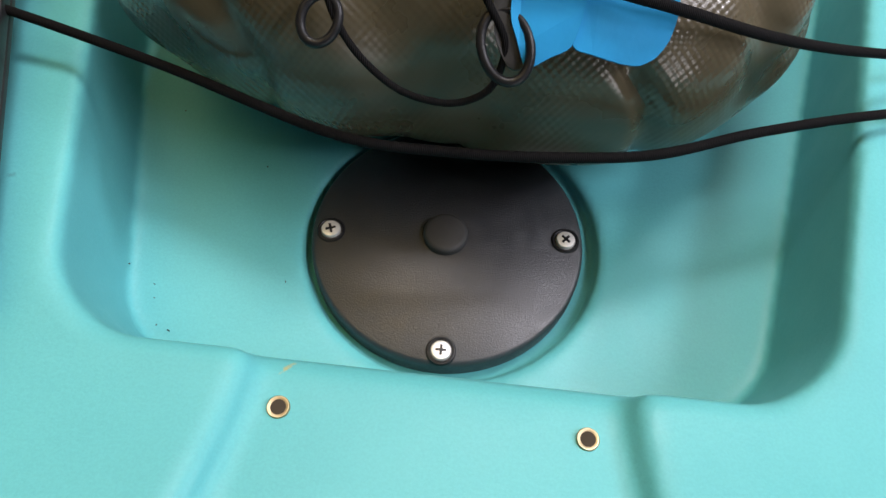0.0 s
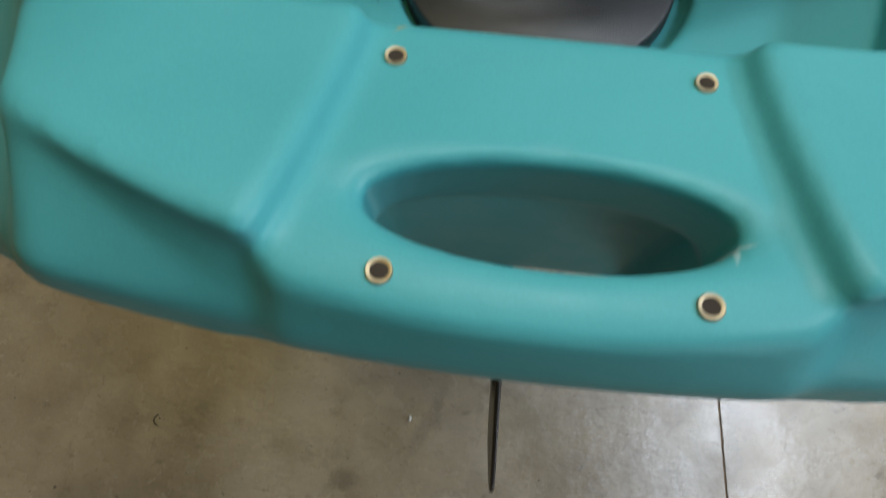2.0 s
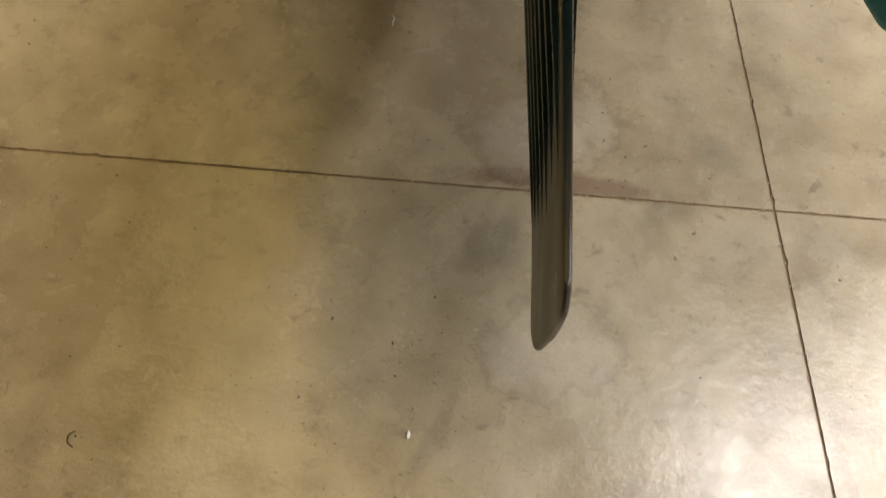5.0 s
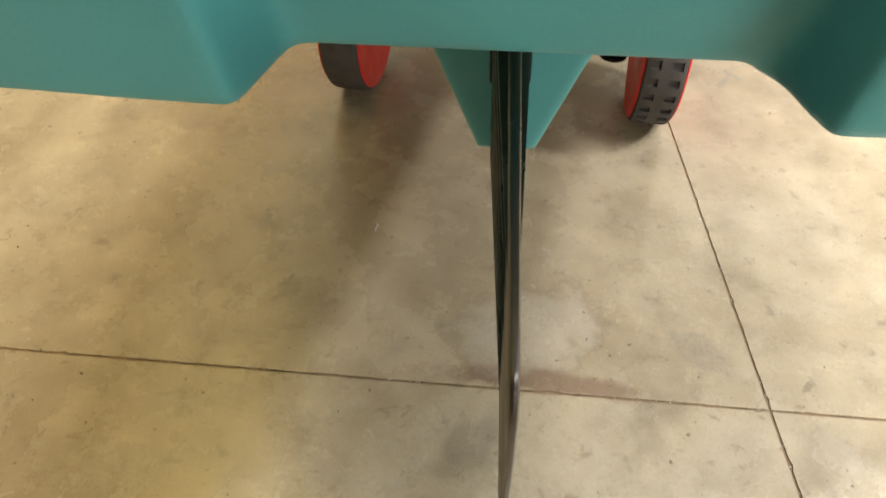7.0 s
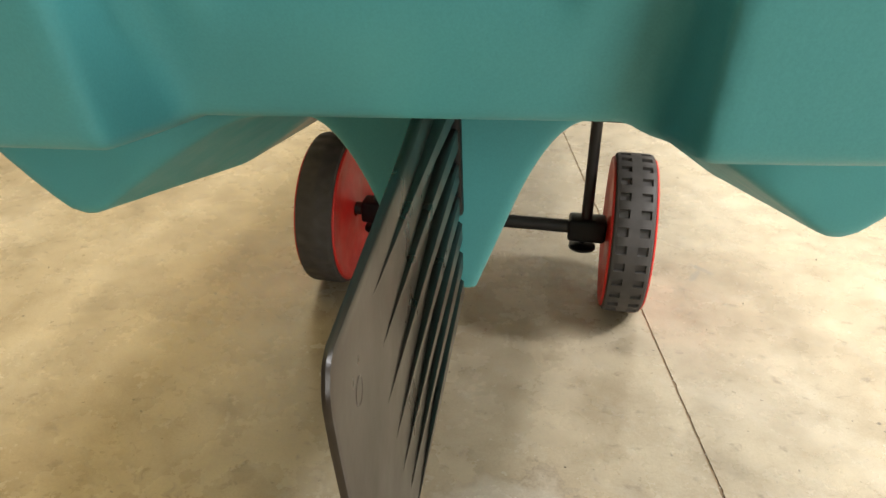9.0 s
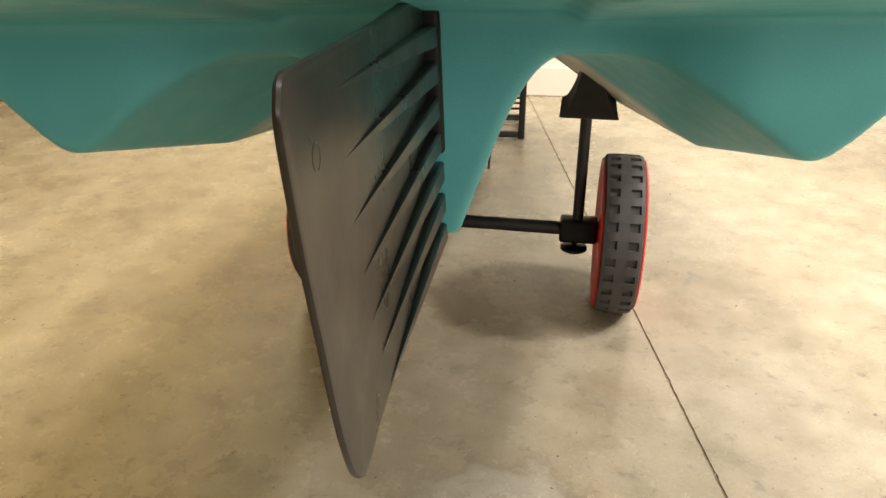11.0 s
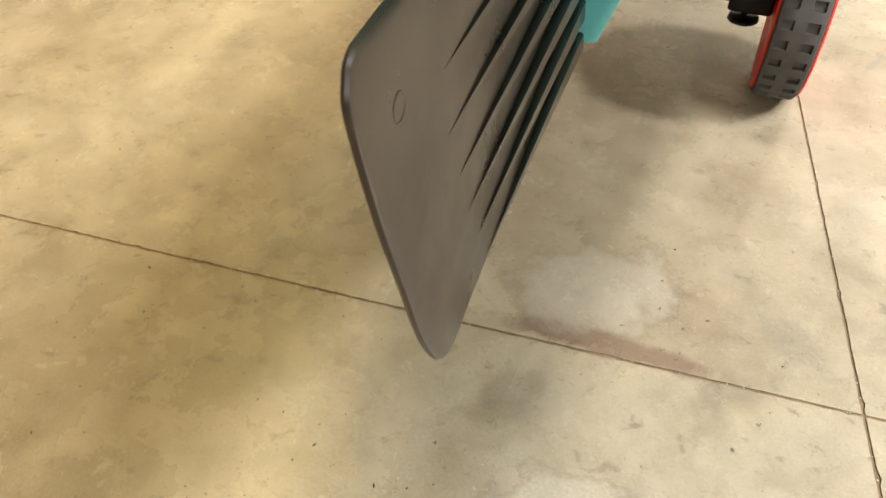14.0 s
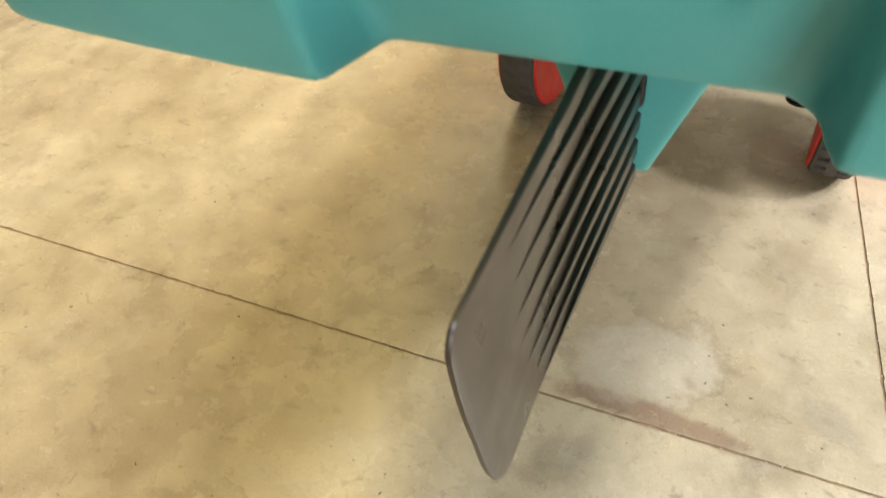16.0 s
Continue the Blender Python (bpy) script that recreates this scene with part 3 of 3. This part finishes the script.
# ---- rudder ----
def build_rudder():
    rud = thing("rudder", "black ribbed plastic rudder hinged under the kayak stern", "rudder")
    outline = [(0.0, 0.357), (-0.12, 0.369), (-0.232, 0.383), (-0.252, 0.3838), (-0.264, 0.386), (-0.274, 0.395), (-0.281, 0.409), (-0.287, 0.428), (-0.293, 0.458), (-0.299, 0.487), (-0.303, 0.518), (-0.302, 0.529), (-0.2945, 0.535), (-0.16, 0.529), (0.005, 0.526), (0.005, 0.44), (-0.004, 0.425)]
    ends = [Vector((*p, 0)) for p in outline]
    outline = []
    for i in range(len(ends)):
        a, b, c, d = ends[i - 1], ends[i], ends[(i + 1) % len(ends)], ends[(i + 2) % len(ends)]
        short = (c - b).length < 0.034
        for k in range(4 if short else 1):
            t = k / 4
            q = 0.5 * ((2 * b) + (c - a) * t + (2 * a - 5 * b + 4 * c - d) * t * t + (3 * b - a - 3 * c + d) * t**3)
            q = b.lerp(c, t).lerp(q, min(1, 0.03 / max((b - a).length, (d - c).length)))
            outline.append((q.x, q.y))
    bm = bmesh.new()
    rings = []
    for k, (grow, off) in enumerate(((-0.0016, -0.0015), (0.0004, -0.0010), (0.0009, 0.0), (0.0004, 0.0010), (-0.0016, 0.0015))):
        cy = sum(p[0] for p in outline) / len(outline)
        cz = sum(p[1] for p in outline) / len(outline)
        ring = []
        for y, z in outline:
            d = Vector((y - cy, z - cz)).normalized() * grow
            ring.append(bm.verts.new((off * (1 + 1.4 * (y + 0.31) / 0.31), y + d.x, z + d.y)))
        rings.append(ring)
    n = len(outline)
    for a, b in zip(rings, rings[1:]):
        for i in range(n):
            j = (i + 1) % n
            bm.faces.new((a[i], a[j], b[j], b[i]))
    bm.faces.new(rings[0])
    bm.faces.new(rings[-1][::-1])
    part("blade", bm, RUDDER, rud)
    # wedge ribs on both faces, thick at the hinge and running out to points
    for k, length in enumerate((0.226, 0.235, 0.245, 0.251, 0.258, 0.258, 0.263)):
        z0, z1 = 0.3635 + 0.0227 * k, 0.3845 + 0.0229 * k
        for side in (-1, 1):
            bm = bmesh.new()
            pts = []
            for i in range(13):
                t = i / 12
                y = 0.006 - length * t
                w = 0.0075 * (1 - t) ** 0.95 + 0.0001
                d = 0.0105 * (1 - t) + 0.0017
                z = z0 + (z1 - z0) * t
                pts.append([bm.verts.new((side * dd, y, z + zz)) for dd, zz in ((0.0015, -w), (d - 0.0015, -w), (d, -w * 0.8), (d, w * 0.8), (d - 0.0015, w), (0.0015, w))])
            for a, b in zip(pts, pts[1:]):
                for i in range(6):
                    j = (i + 1) % 6
                    bm.faces.new((a[i], a[j], b[j], b[i]))
            bm.faces.new(pts[0])
            bm.faces.new(pts[-1])
            part("rib", bm, RUDDER, rud)
    bm = bmesh.new()
    box(bm, (-0.0135, -0.006, 0.424), (0.0135, 0.016, 0.545), 0.003)
    part("hinge_post", bm, BLACK, rud, "black hinge post")
    bm = bmesh.new()
    lathe(bm, [(0.0043, -0.001), (0.0043, 0.0002), (0.0040, 0.0004), (0.0036, 0.0002), (0.0036, -0.001)], 24, turned((1, 0, 0)))
    plug = part("moulded_mark", bm, RUDDER, rud)
    plug.matrix_local = pose(0.0015, -0.280, 0.510)
    rud.matrix_local = Matrix.Translation((0.004, -0.038, 0.45)) @ pose(0, 0, 0, 0, -2.4, 2.0) @ Matrix.Translation((0, 0, -0.45))


build_rudder()


# ---- trolley ----
AXLE_Y, AXLE_Z = 0.537, 0.1227
BAR_Z = 0.125


def wheel_mesh_tyre(depth):
    bm = bmesh.new()
    cols = [(-0.031, 0.1185, 0), (-0.0285, 0.1232, 0), (-0.024, 0.1246, 0), (-0.0235, 0.125, 1), (-0.0085, 0.1252, 1), (-0.008, 0.1252, 0), (0.008, 0.1252, 0), (0.0085, 0.1252, 1), (0.0235, 0.125, 1), (0.024, 0.1246, 0), (0.0285, 0.1232, 0), (0.031, 0.1185, 0)]
    turns = 30
    rings = []
    for k in range(turns):
        for f, low in ((0.0, 0), (0.5, 0), (0.53, 1), (0.97, 1)):
            a = 2 * math.pi * (k + f) / turns
            ring = []
            for x, r, notch in cols:
                rr = r - (depth if notch and low else 0)
                ring.append(bm.verts.new((x, rr * math.cos(a), rr * math.sin(a))))
            rings.append(ring)
    m = len(rings)
    for i in range(m):
        a, b = rings[i], rings[(i + 1) % m]
        for c in range(len(cols) - 1):
            bm.faces.new((a[c], a[c + 1], b[c + 1], b[c]))
    return bm


def build_wheel(parent, x):
    wheel = part("wheel", wheel_mesh_tyre(0.0045 if x > 0 else 0.0006), TYRE, parent, "grey-black treaded tyre")
    wheel.name = "wheel"
    wheel.matrix_local = pose(x, AXLE_Y, AXLE_Z) @ Matrix.Diagonal((0.92, 0.98, 0.98, 1.0))
    bm = bmesh.new()
    prof = [(0.012, -0.034), (0.03, -0.030), (0.06, -0.0275), (0.095, -0.029), (0.108, -0.034), (0.1165, -0.0345), (0.119, -0.032), (0.117, -0.029), (0.117, 0.029), (0.119, 0.032), (0.1165, 0.0345), (0.108, 0.034), (0.095, 0.029), (0.06, 0.0275), (0.03, 0.030), (0.012, 0.034)]
    lathe(bm, prof, 64, turned((1, 0, 0)))
    part("rim", bm, RED, wheel, "red plastic wheel hub")
    bm = bmesh.new()
    s = 1 if x > 0 else -1
    lathe(bm, [(0, 0.046), (0.007, 0.046), (0.009, 0.044), (0.009, 0.03), (0.014, 0.03), (0.014, 0.02)], 24, turned((s, 0, 0)))
    part("end_cap", bm, RED, wheel, "red axle end cap")
    return wheel


def build_trolley():
    cart = thing("kayak_trolley", "black steel kayak trolley with red wheels under the hull", "trolley")
    bm = bmesh.new()
    tube(bm, [(-0.205, AXLE_Y, BAR_Z), (-0.1, AXLE_Y, BAR_Z), (0.1, AXLE_Y, BAR_Z), (0.205, AXLE_Y, BAR_Z)], 0.0105, 20)
    part("axle", bm, BLACK_METAL, cart)
    for s in (-1, 1):
        build_wheel(cart, 0.228 if s > 0 else -0.237)
        x = s * 0.166
        bm = bmesh.new()
        tube(bm, [(x, AXLE_Y, BAR_Z + 0.01), (x, AXLE_Y + 0.005, 0.2), (x, AXLE_Y + 0.01, 0.325)], 0.0085, 18)
        part("strut", bm, BLACK_METAL, cart)
        bm = bmesh.new()
        box(bm, (x - 0.027, AXLE_Y - 0.018, BAR_Z - 0.018), (x + 0.031, AXLE_Y + 0.018, BAR_Z + 0.018), 0.005)
        clamp = part("clamp", bm, BLACK, cart, "black plastic axle clamp")
        bm = bmesh.new()
        lathe(bm, [(0.004, -0.016), (0.004, -0.024), (0.012, -0.025), (0.0205, -0.027), (0.021, -0.031), (0.012, -0.036), (0, -0.037)], 28, pose(x - 0.003, AXLE_Y - 0.006, BAR_Z))
        part("clamp_knob", bm, BLACK, clamp, "black clamp knob")
        # flared wedge pad
        bm = bmesh.new()
        layers = []
        for w, d, z in ((0.040, 0.055, 0.312), (0.041, 0.056, 0.3135), (0.040, 0.055, 0.317), (0.033, 0.053, 0.321), (0.0265, 0.051, 0.332), (0.0215, 0.048, 0.346), (0.017, 0.045, 0.362), (0.013, 0.042, 0.378), (0.010, 0.04, 0.388)):
            layers.append([bm.verts.new((x + 0.002 + sx * w, AXLE_Y + 0.01 + sy * d, z)) for sx, sy in ((-1, -1), (1, -1), (1, 1), (-1, 1))])
        for a, b in zip(layers, layers[1:]):
            for i in range(4):
                j = (i + 1) % 4
                bm.faces.new((a[i], a[j], b[j], b[i]))
        bm.faces.new(layers[0][::-1])
        bm.faces.new(layers[-1])
        part("hull_pad", bm, RUBBER, cart, "black flared rubber hull pad")
        # worn strap from the pad outward under the hull
        bm = bmesh.new()
        rings = []
        for k in range(9):
            t = k / 8
            ax = 0.142 + 0.04 * t
            z = 0.392 - 0.030 * t - 0.002 * math.sin(math.pi * t)
            w, th = 0.030 - 0.012 * t, 0.005 - 0.002 * t
            rings.append([bm.verts.new((s * ax, AXLE_Y - 0.01 + dy, z + dz)) for dy, dz in ((-w, -th), (w, -th), (w, th), (-w, th))])
        for a, b in zip(rings, rings[1:]):
            for i in range(4):
                j = (i + 1) % 4
                bm.faces.new((a[i], a[j], b[j], b[i]))
        bm.faces.new(rings[0][::-1])
        bm.faces.new(rings[-1])
        part("pad_strap", bm, GRIME, cart, "worn brown-black pad strap")
    # its axle stands a little askew to the boat
    cart.matrix_local = Matrix.Translation((0.228, AXLE_Y, 0)) @ pose(0, 0, 0, 0, 0, -4.5) @ Matrix.Translation((-0.228, -AXLE_Y, 0))


build_trolley()


# ---- in the tank well ----
def build_bag():
    bag = thing("dry_bag", "olive-brown shiny tarpaulin dry bag lying in the tank well", "bag")
    bm = bmesh.new()
    bmesh.ops.create_icosphere(bm, subdivisions=7, radius=1.0)
    for v in bm.verts:
        d = v.co.normalized()
        flat = (abs(d.x / 0.176) ** 2.9 + abs(d.y / 0.161) ** 2.9) ** (1 / 2.9)
        r = (flat**2.6 + abs(d.z / 0.085) ** 2.6) ** (-1 / 2.6)
        q = d * r
        swell = noise.noise(Vector((q.x * 11, q.y * 9, q.z * 10)))
        run = q.x * 1.0 + q.y * 0.55 + 0.02 * noise.noise(q * 14)
        crease = math.exp(-((noise.noise(Vector((run * 12, q.z * 5, 2.0))) / 0.10) ** 2))
        n = Vector((q.x / 0.168**2, q.y / 0.161**2, q.z / 0.085**2)).normalized()
        v.co = q + n * (0.008 * swell - 0.0055 * crease)
    body = part("body", bm, OLIVE, bag)
    body.matrix_local = Matrix.Translation(on_boat(-0.010, 0.106, 0.752)) @ level_pose(UP)
    return bag


bag = build_bag()


def build_bungee(name, points, radius=0.0022):
    bm = bmesh.new()
    tube(bm, smooth_path(points, 10), radius, 12)
    ob = new(name, mesh_of(name, bm, CORD))
    return tagged(ob, "black woven bungee cord stretched over the dry bag", "bungee cord", "bungee cords")


build_bungee("bungee_cord", [on_boat(-0.262, -0.003, 0.735), on_boat(-0.205, -0.0195, 0.742), on_boat(-0.127, -0.0445, 0.748), on_boat(-0.052, -0.071, 0.752), on_boat(-0.006, -0.0735, 0.752), on_boat(0.039, -0.070, 0.752), on_boat(0.078, -0.063, 0.752), on_boat(0.122, -0.0435, 0.748), on_boat(0.178, -0.0235, 0.744), on_boat(0.26, 0.004, 0.73)])
build_bungee("bungee_cord", [on_boat(-0.25, 0.06, 0.75), on_boat(-0.12, 0.0, 0.838), on_boat(-0.03, -0.026, 0.83), on_boat(0.037, -0.0335, 0.815), on_boat(0.068, -0.033, 0.807), on_boat(0.115, -0.0235, 0.787), on_boat(0.171, -0.0025, 0.762), on_boat(0.26, 0.028, 0.735)])


def sheet(bm, points, push, thick):
    """A cut piece of tape with real thickness, held off the bag by push."""
    out = Vector((0, -0.45, 0.9)).normalized()
    ring = [Vector(p) for p in points]
    n = len(ring)
    points = []
    for i in range(n):
        a, b, c, d = ring[i - 1], ring[i], ring[(i + 1) % n], ring[(i + 2) % n]
        for k in range(4):
            t = k / 4
            line, bend = b.lerp(c, t), 0.5 * ((2 * b) + (c - a) * t + (2 * a - 5 * b + 4 * c - d) * t * t + (3 * b - a - 3 * c + d) * t**3)
            points.append(line.lerp(bend, 0.7))
    low = [bm.verts.new(on_boat(*p) + out * push) for p in points]
    high = [bm.verts.new(on_boat(*p) + out * (push + thick)) for p in points]
    n = len(points)
    bm.faces.new(low[::-1])
    bm.faces.new(high)
    for i in range(n):
        j = (i + 1) % n
        bm.faces.new((low[i], low[j], high[j], high[i]))


def build_bag_fittings():
    bm = bmesh.new()
    sheet(bm, [(0.0106, -0.0402, 0.802), (0.0139, -0.0471, 0.7949), (0.0187, -0.0535, 0.7868), (0.0268, -0.0496, 0.7898), (0.0335, -0.0459, 0.793), (0.0359, -0.0357, 0.8027), (0.037, -0.018, 0.818), (0.012, -0.018, 0.818)], 0.004, 0.0016)
    part("blue_strap", bm, BLUE, bag, "bright blue strap end", False)
    bm = bmesh.new()
    sheet(bm, [(0.035, -0.033, 0.804), (0.034, -0.0456, 0.7934), (0.0417, -0.0465, 0.7905), (0.0529, -0.0462, 0.7868), (0.060, -0.045, 0.7855), (0.0655, -0.0415, 0.787), (0.0693, -0.0361, 0.7913), (0.0705, -0.0277, 0.7994), (0.066, -0.016, 0.812), (0.04, -0.018, 0.817)], 0.0028, 0.0016)
    part("blue_strap", bm, BLUE, bag, "bright blue strap end", False)
    for x, y, h, a, b, tilt in ((0.0105, -0.0505, 0.7955, 0.0085, 0.0125, 20), (-0.0555, -0.0475, 0.795, 0.0065, 0.0085, -15)):
        bm = bmesh.new()
        base = Matrix.Translation(on_boat(x, y, h)) @ turned((0, -0.5, 0.87)) @ pose(0, 0, 0, 0, 0, tilt)
        tube(bm, [base @ Vector((a * math.cos(k * math.pi / 18), b * math.sin(k * math.pi / 18), 0.0015)) for k in range(36)], 0.0018, 10, True)
        part("ring", bm, BLACK, bag, "black plastic ring")
    bm = bmesh.new()
    lift = 0.003
    tube(bm, smooth_path([on_boat(-0.056, -0.036, 0.804 + lift), on_boat(-0.0501, -0.047, 0.793 + lift), on_boat(-0.0404, -0.0555, 0.7823 + lift), on_boat(-0.0255, -0.0620, 0.773 + lift), on_boat(-0.0084, -0.0635, 0.770 + lift), on_boat(0.0037, -0.0615, 0.7746 + lift), on_boat(0.0093, -0.0565, 0.7817 + lift), on_boat(0.010, -0.049, 0.794 + lift), on_boat(0.002, -0.040, 0.805 + lift), on_boat(-0.006, -0.026, 0.815 + lift)], 8), 0.0014, 10)
    part("tie_cord", bm, CORD, bag, "thin navy-black cord looped between the rings")
    bm = bmesh.new()
    sheet(bm, [(0.004, -0.030, 0.812), (0.006, -0.046, 0.797), (0.012, -0.0535, 0.787), (0.0175, -0.0535, 0.787), (0.0135, -0.045, 0.797), (0.012, -0.030, 0.812)], 0.0016, 0.0022)
    part("strap_tab", bm, RUBBER, bag, "black webbing tab", False)


build_bag_fittings()


# ---- accessory rail on the deck ----
def build_rail():
    rail = thing("accessory_rail", "black and bronze metal accessory rail on the kayak deck", "rail")
    bm = bmesh.new()
    box(bm, (-0.018, 0, 0.0), (0.018, 0.36, 0.004), 0.001)
    part("track", bm, BLACK_METAL, rail)
    for s in (-1, 1):
        bm = bmesh.new()
        box(bm, (s * 0.01575 - 0.00225, 0, 0.0042), (s * 0.01575 + 0.00225, 0.36, 0.012), 0.001)
        part("side_wall", bm, BLACK_METAL, rail)
        bm = bmesh.new()
        box(bm, (s * 0.010 - 0.003, 0.001, 0.0042), (s * 0.010 + 0.003, 0.359, 0.0105), 0.0008)
        part("channel_lip", bm, BRONZE, rail, "bronze anodised channel lip")
    pan_screw(rail, pose(0, 0.016, 0.0042), 30)
    base = Matrix.Translation(on_boat(-0.181, -0.158, 0.735)) @ level_pose(UP) @ pose(0, 0, 0, 0, 0, 18)
    rail.matrix_local = base


build_rail()


# ---- about the room ----
def build_stand():
    stand = thing("wire_stand", "low black steel wire stand under the kayak bow", "stand")
    x0, x1, y0, y1, top = -0.34, 0.078, 1.47, 1.66, 0.19
    for x in (x0, x1):
        for y in (y0, y1):
            bm = bmesh.new()
            box(bm, (x - 0.009, y - 0.009, 0), (x + 0.009, y + 0.009, top), 0.002)
            part("post", bm, BLACK_METAL, stand)
    for z in (0.012, 0.055, 0.085, 0.115, 0.145, top - 0.008):
        for y in (y0, y1):
            bm = bmesh.new()
            r = 0.008 if z in (0.012, top - 0.008) else 0.003
            box(bm, (x0 + 0.009, y - r, z - r), (x1 - 0.009, y + r, z + r), 0.001)
            part("rail", bm, BLACK_METAL, stand)
    for x in (x0, x1):
        bm = bmesh.new()
        box(bm, (x - 0.006, y0 + 0.009, 0.006), (x + 0.006, y1 - 0.009, 0.018), 0.001)
        part("side_rail", bm, BLACK_METAL, stand)
    frame_ob = thing("folding_frame", "thin black wire folding frame standing on the concrete", "frame")
    bm = bmesh.new()
    tube(bm, smooth_path([(0.0, 1.18, 0.003), (0.002, 1.22, 0.12), (-0.03, 1.2, 0.135), (-0.036, 1.09, 0.004)], 6), 0.003, 8)
    part("bent_leg", bm, BLACK_METAL, frame_ob)
    bm = bmesh.new()
    tube(bm, [(0.0, 1.19, 0.03), (-0.034, 1.105, 0.03)], 0.0022, 8)
    part("cross_wire", bm, BLACK_METAL, frame_ob)


build_stand()


def build_box():
    case = thing("storage_case", "large black plastic storage case by the wall", "case")
    bm = bmesh.new()
    box(bm, (-2.3, 1.72, 0.03), (-1.62, 1.99, 0.42), 0.02)
    part("body", bm, BLACK, case)
    bm = bmesh.new()
    box(bm, (-2.32, 1.70, 0.424), (-1.60, 2.0, 0.47), 0.012)
    part("lid", bm, BLACK, case)
    bm = bmesh.new()
    box(bm, (-2.29, 1.73, 0.0), (-1.63, 1.98, 0.028), 0.004)
    part("base_strip", bm, RED_BROWN, case, "reddish-brown base strip")


build_box()


def crumb(bm, x, y, size, rng):
    m = Matrix.Translation((x, y, size * 0.28)) @ Euler([rng.uniform(0, 6.3) for _ in range(3)]).to_matrix().to_4x4()
    v = bmesh.ops.create_icosphere(bm, subdivisions=1, radius=size)["verts"]
    for p in v:
        p.co = Vector((p.co.x * rng.uniform(0.7, 1.5), p.co.y * rng.uniform(0.3, 0.7), p.co.z * rng.uniform(0.25, 0.5)))
    bmesh.ops.transform(bm, matrix=m, verts=v)


def build_crumbs():
    rng = random.Random(7)
    known = ((-0.185, -0.279, 0.0024), (-0.096, -0.211, 0.002), (-0.165, -0.191, 0.0022), (-0.15, -0.152, 0.0018), (-0.17, -0.17, 0.0016), (-0.449, -0.044, 0.002), (-0.304, -0.052, 0.0018), (-0.62, 0.134, 0.002), (0.13, 0.16, 0.0016), (-0.435, -0.263, 0.0018), (-0.403, -0.343, 0.0022), (-0.352, -0.409, 0.0024), (-0.093, -0.383, 0.0014), (-0.1, -0.253, 0.0014), (-0.074, 0.103, 0.0014), (-0.488, -0.082, 0.0018), (0.15, 0.015, 0.0014), (0.23, -0.044, 0.0012))
    bm = bmesh.new()
    for x, y, size in known:
        crumb(bm, x, y, size, rng)
    for _ in range(70):
        crumb(bm, rng.gauss(-0.15, 0.07), rng.gauss(-0.28, 0.06), rng.choice((0.0007, 0.001, 0.0014)), rng)
    for _ in range(160):
        crumb(bm, rng.uniform(-0.9, 0.7), rng.uniform(-0.9, 1.0), rng.choice((0.0006, 0.0008, 0.001, 0.0015)), rng)
    ob = new("floor_crumbs", mesh_of("floor_crumbs", bm, CRUMB, False))
    tagged(ob, "tiny dark crumbs and grit scattered on concrete", "grit", kind="stuff")
    bm = bmesh.new()
    for x, y, size in ((-0.067, -0.305, 0.0048), (-0.176, -0.027, 0.001), (0.389, 0.387, 0.0018), (-0.305, -0.053, 0.0008), (0.30, 0.2, 0.001)):
        crumb(bm, x, y, size, rng)
    for _ in range(25):
        crumb(bm, rng.uniform(-0.9, 0.7), rng.uniform(-0.8, 1.0), 0.0007, rng)
    for k in range(70):
        at = CROSS + (ACROSS if k % 3 else ALONG) * rng.uniform(-0.75, 0.35)
        crumb(bm, at[0], at[1], rng.choice((0.0005, 0.0007, 0.001)), rng)
    ob = new("white_chips", mesh_of("white_chips", bm, CHIP, False))
    tagged(ob, "tiny white chips lying on the concrete", "grit", kind="stuff")
    bm = bmesh.new()
    for x, y, size in ((-0.138, -0.12, 0.0007), (-0.136, -0.127, 0.0006), (-0.131, -0.14, 0.0010), (-0.125, -0.142, 0.0010), (-0.153, -0.111, 0.0007), (-0.077, -0.111, 0.0006), (-0.1, -0.047, 0.0007), (-0.152, -0.017, 0.0006), (0.112, -0.043, 0.0011), (0.15, -0.037, 0.0007), (0.083, -0.134, 0.0007)):
        crumb(bm, x, y, size, rng)
        for v in bm.verts[-12:]:
            v.co.z += 0.6642 - TILT * y
        bm.verts.ensure_lookup_table()
    ob = new("well_grit", mesh_of("well_grit", bm, CRUMB, False))
    tagged(ob, "tiny dark specks of grit in the tank well", "grit", kind="stuff")
    bm = bmesh.new()
    tube(bm, smooth_path([(-0.157, 0.231, 0.0008), (-0.1545, 0.226, 0.0012), (-0.156, 0.220, 0.0008), (-0.1552, 0.214, 0.0008)], 5), 0.0008, 6)
    ob = new("thread", mesh_of("thread", bm, CHIP))
    tagged(ob, "short white thread lying on the concrete floor", "thread")
    # dead-leaf curl
    bm = bmesh.new()
    tube(bm, smooth_path([(-0.405, -0.338, 0.001), (-0.409, -0.343, 0.003), (-0.408, -0.35, 0.003), (-0.402, -0.354, 0.001)], 5), 0.0007, 6)
    ob = new("fibre", mesh_of("fibre", bm, CRUMB))
    tagged(ob, "short dark curled fibre on the concrete floor", "fibre")


build_crumbs()
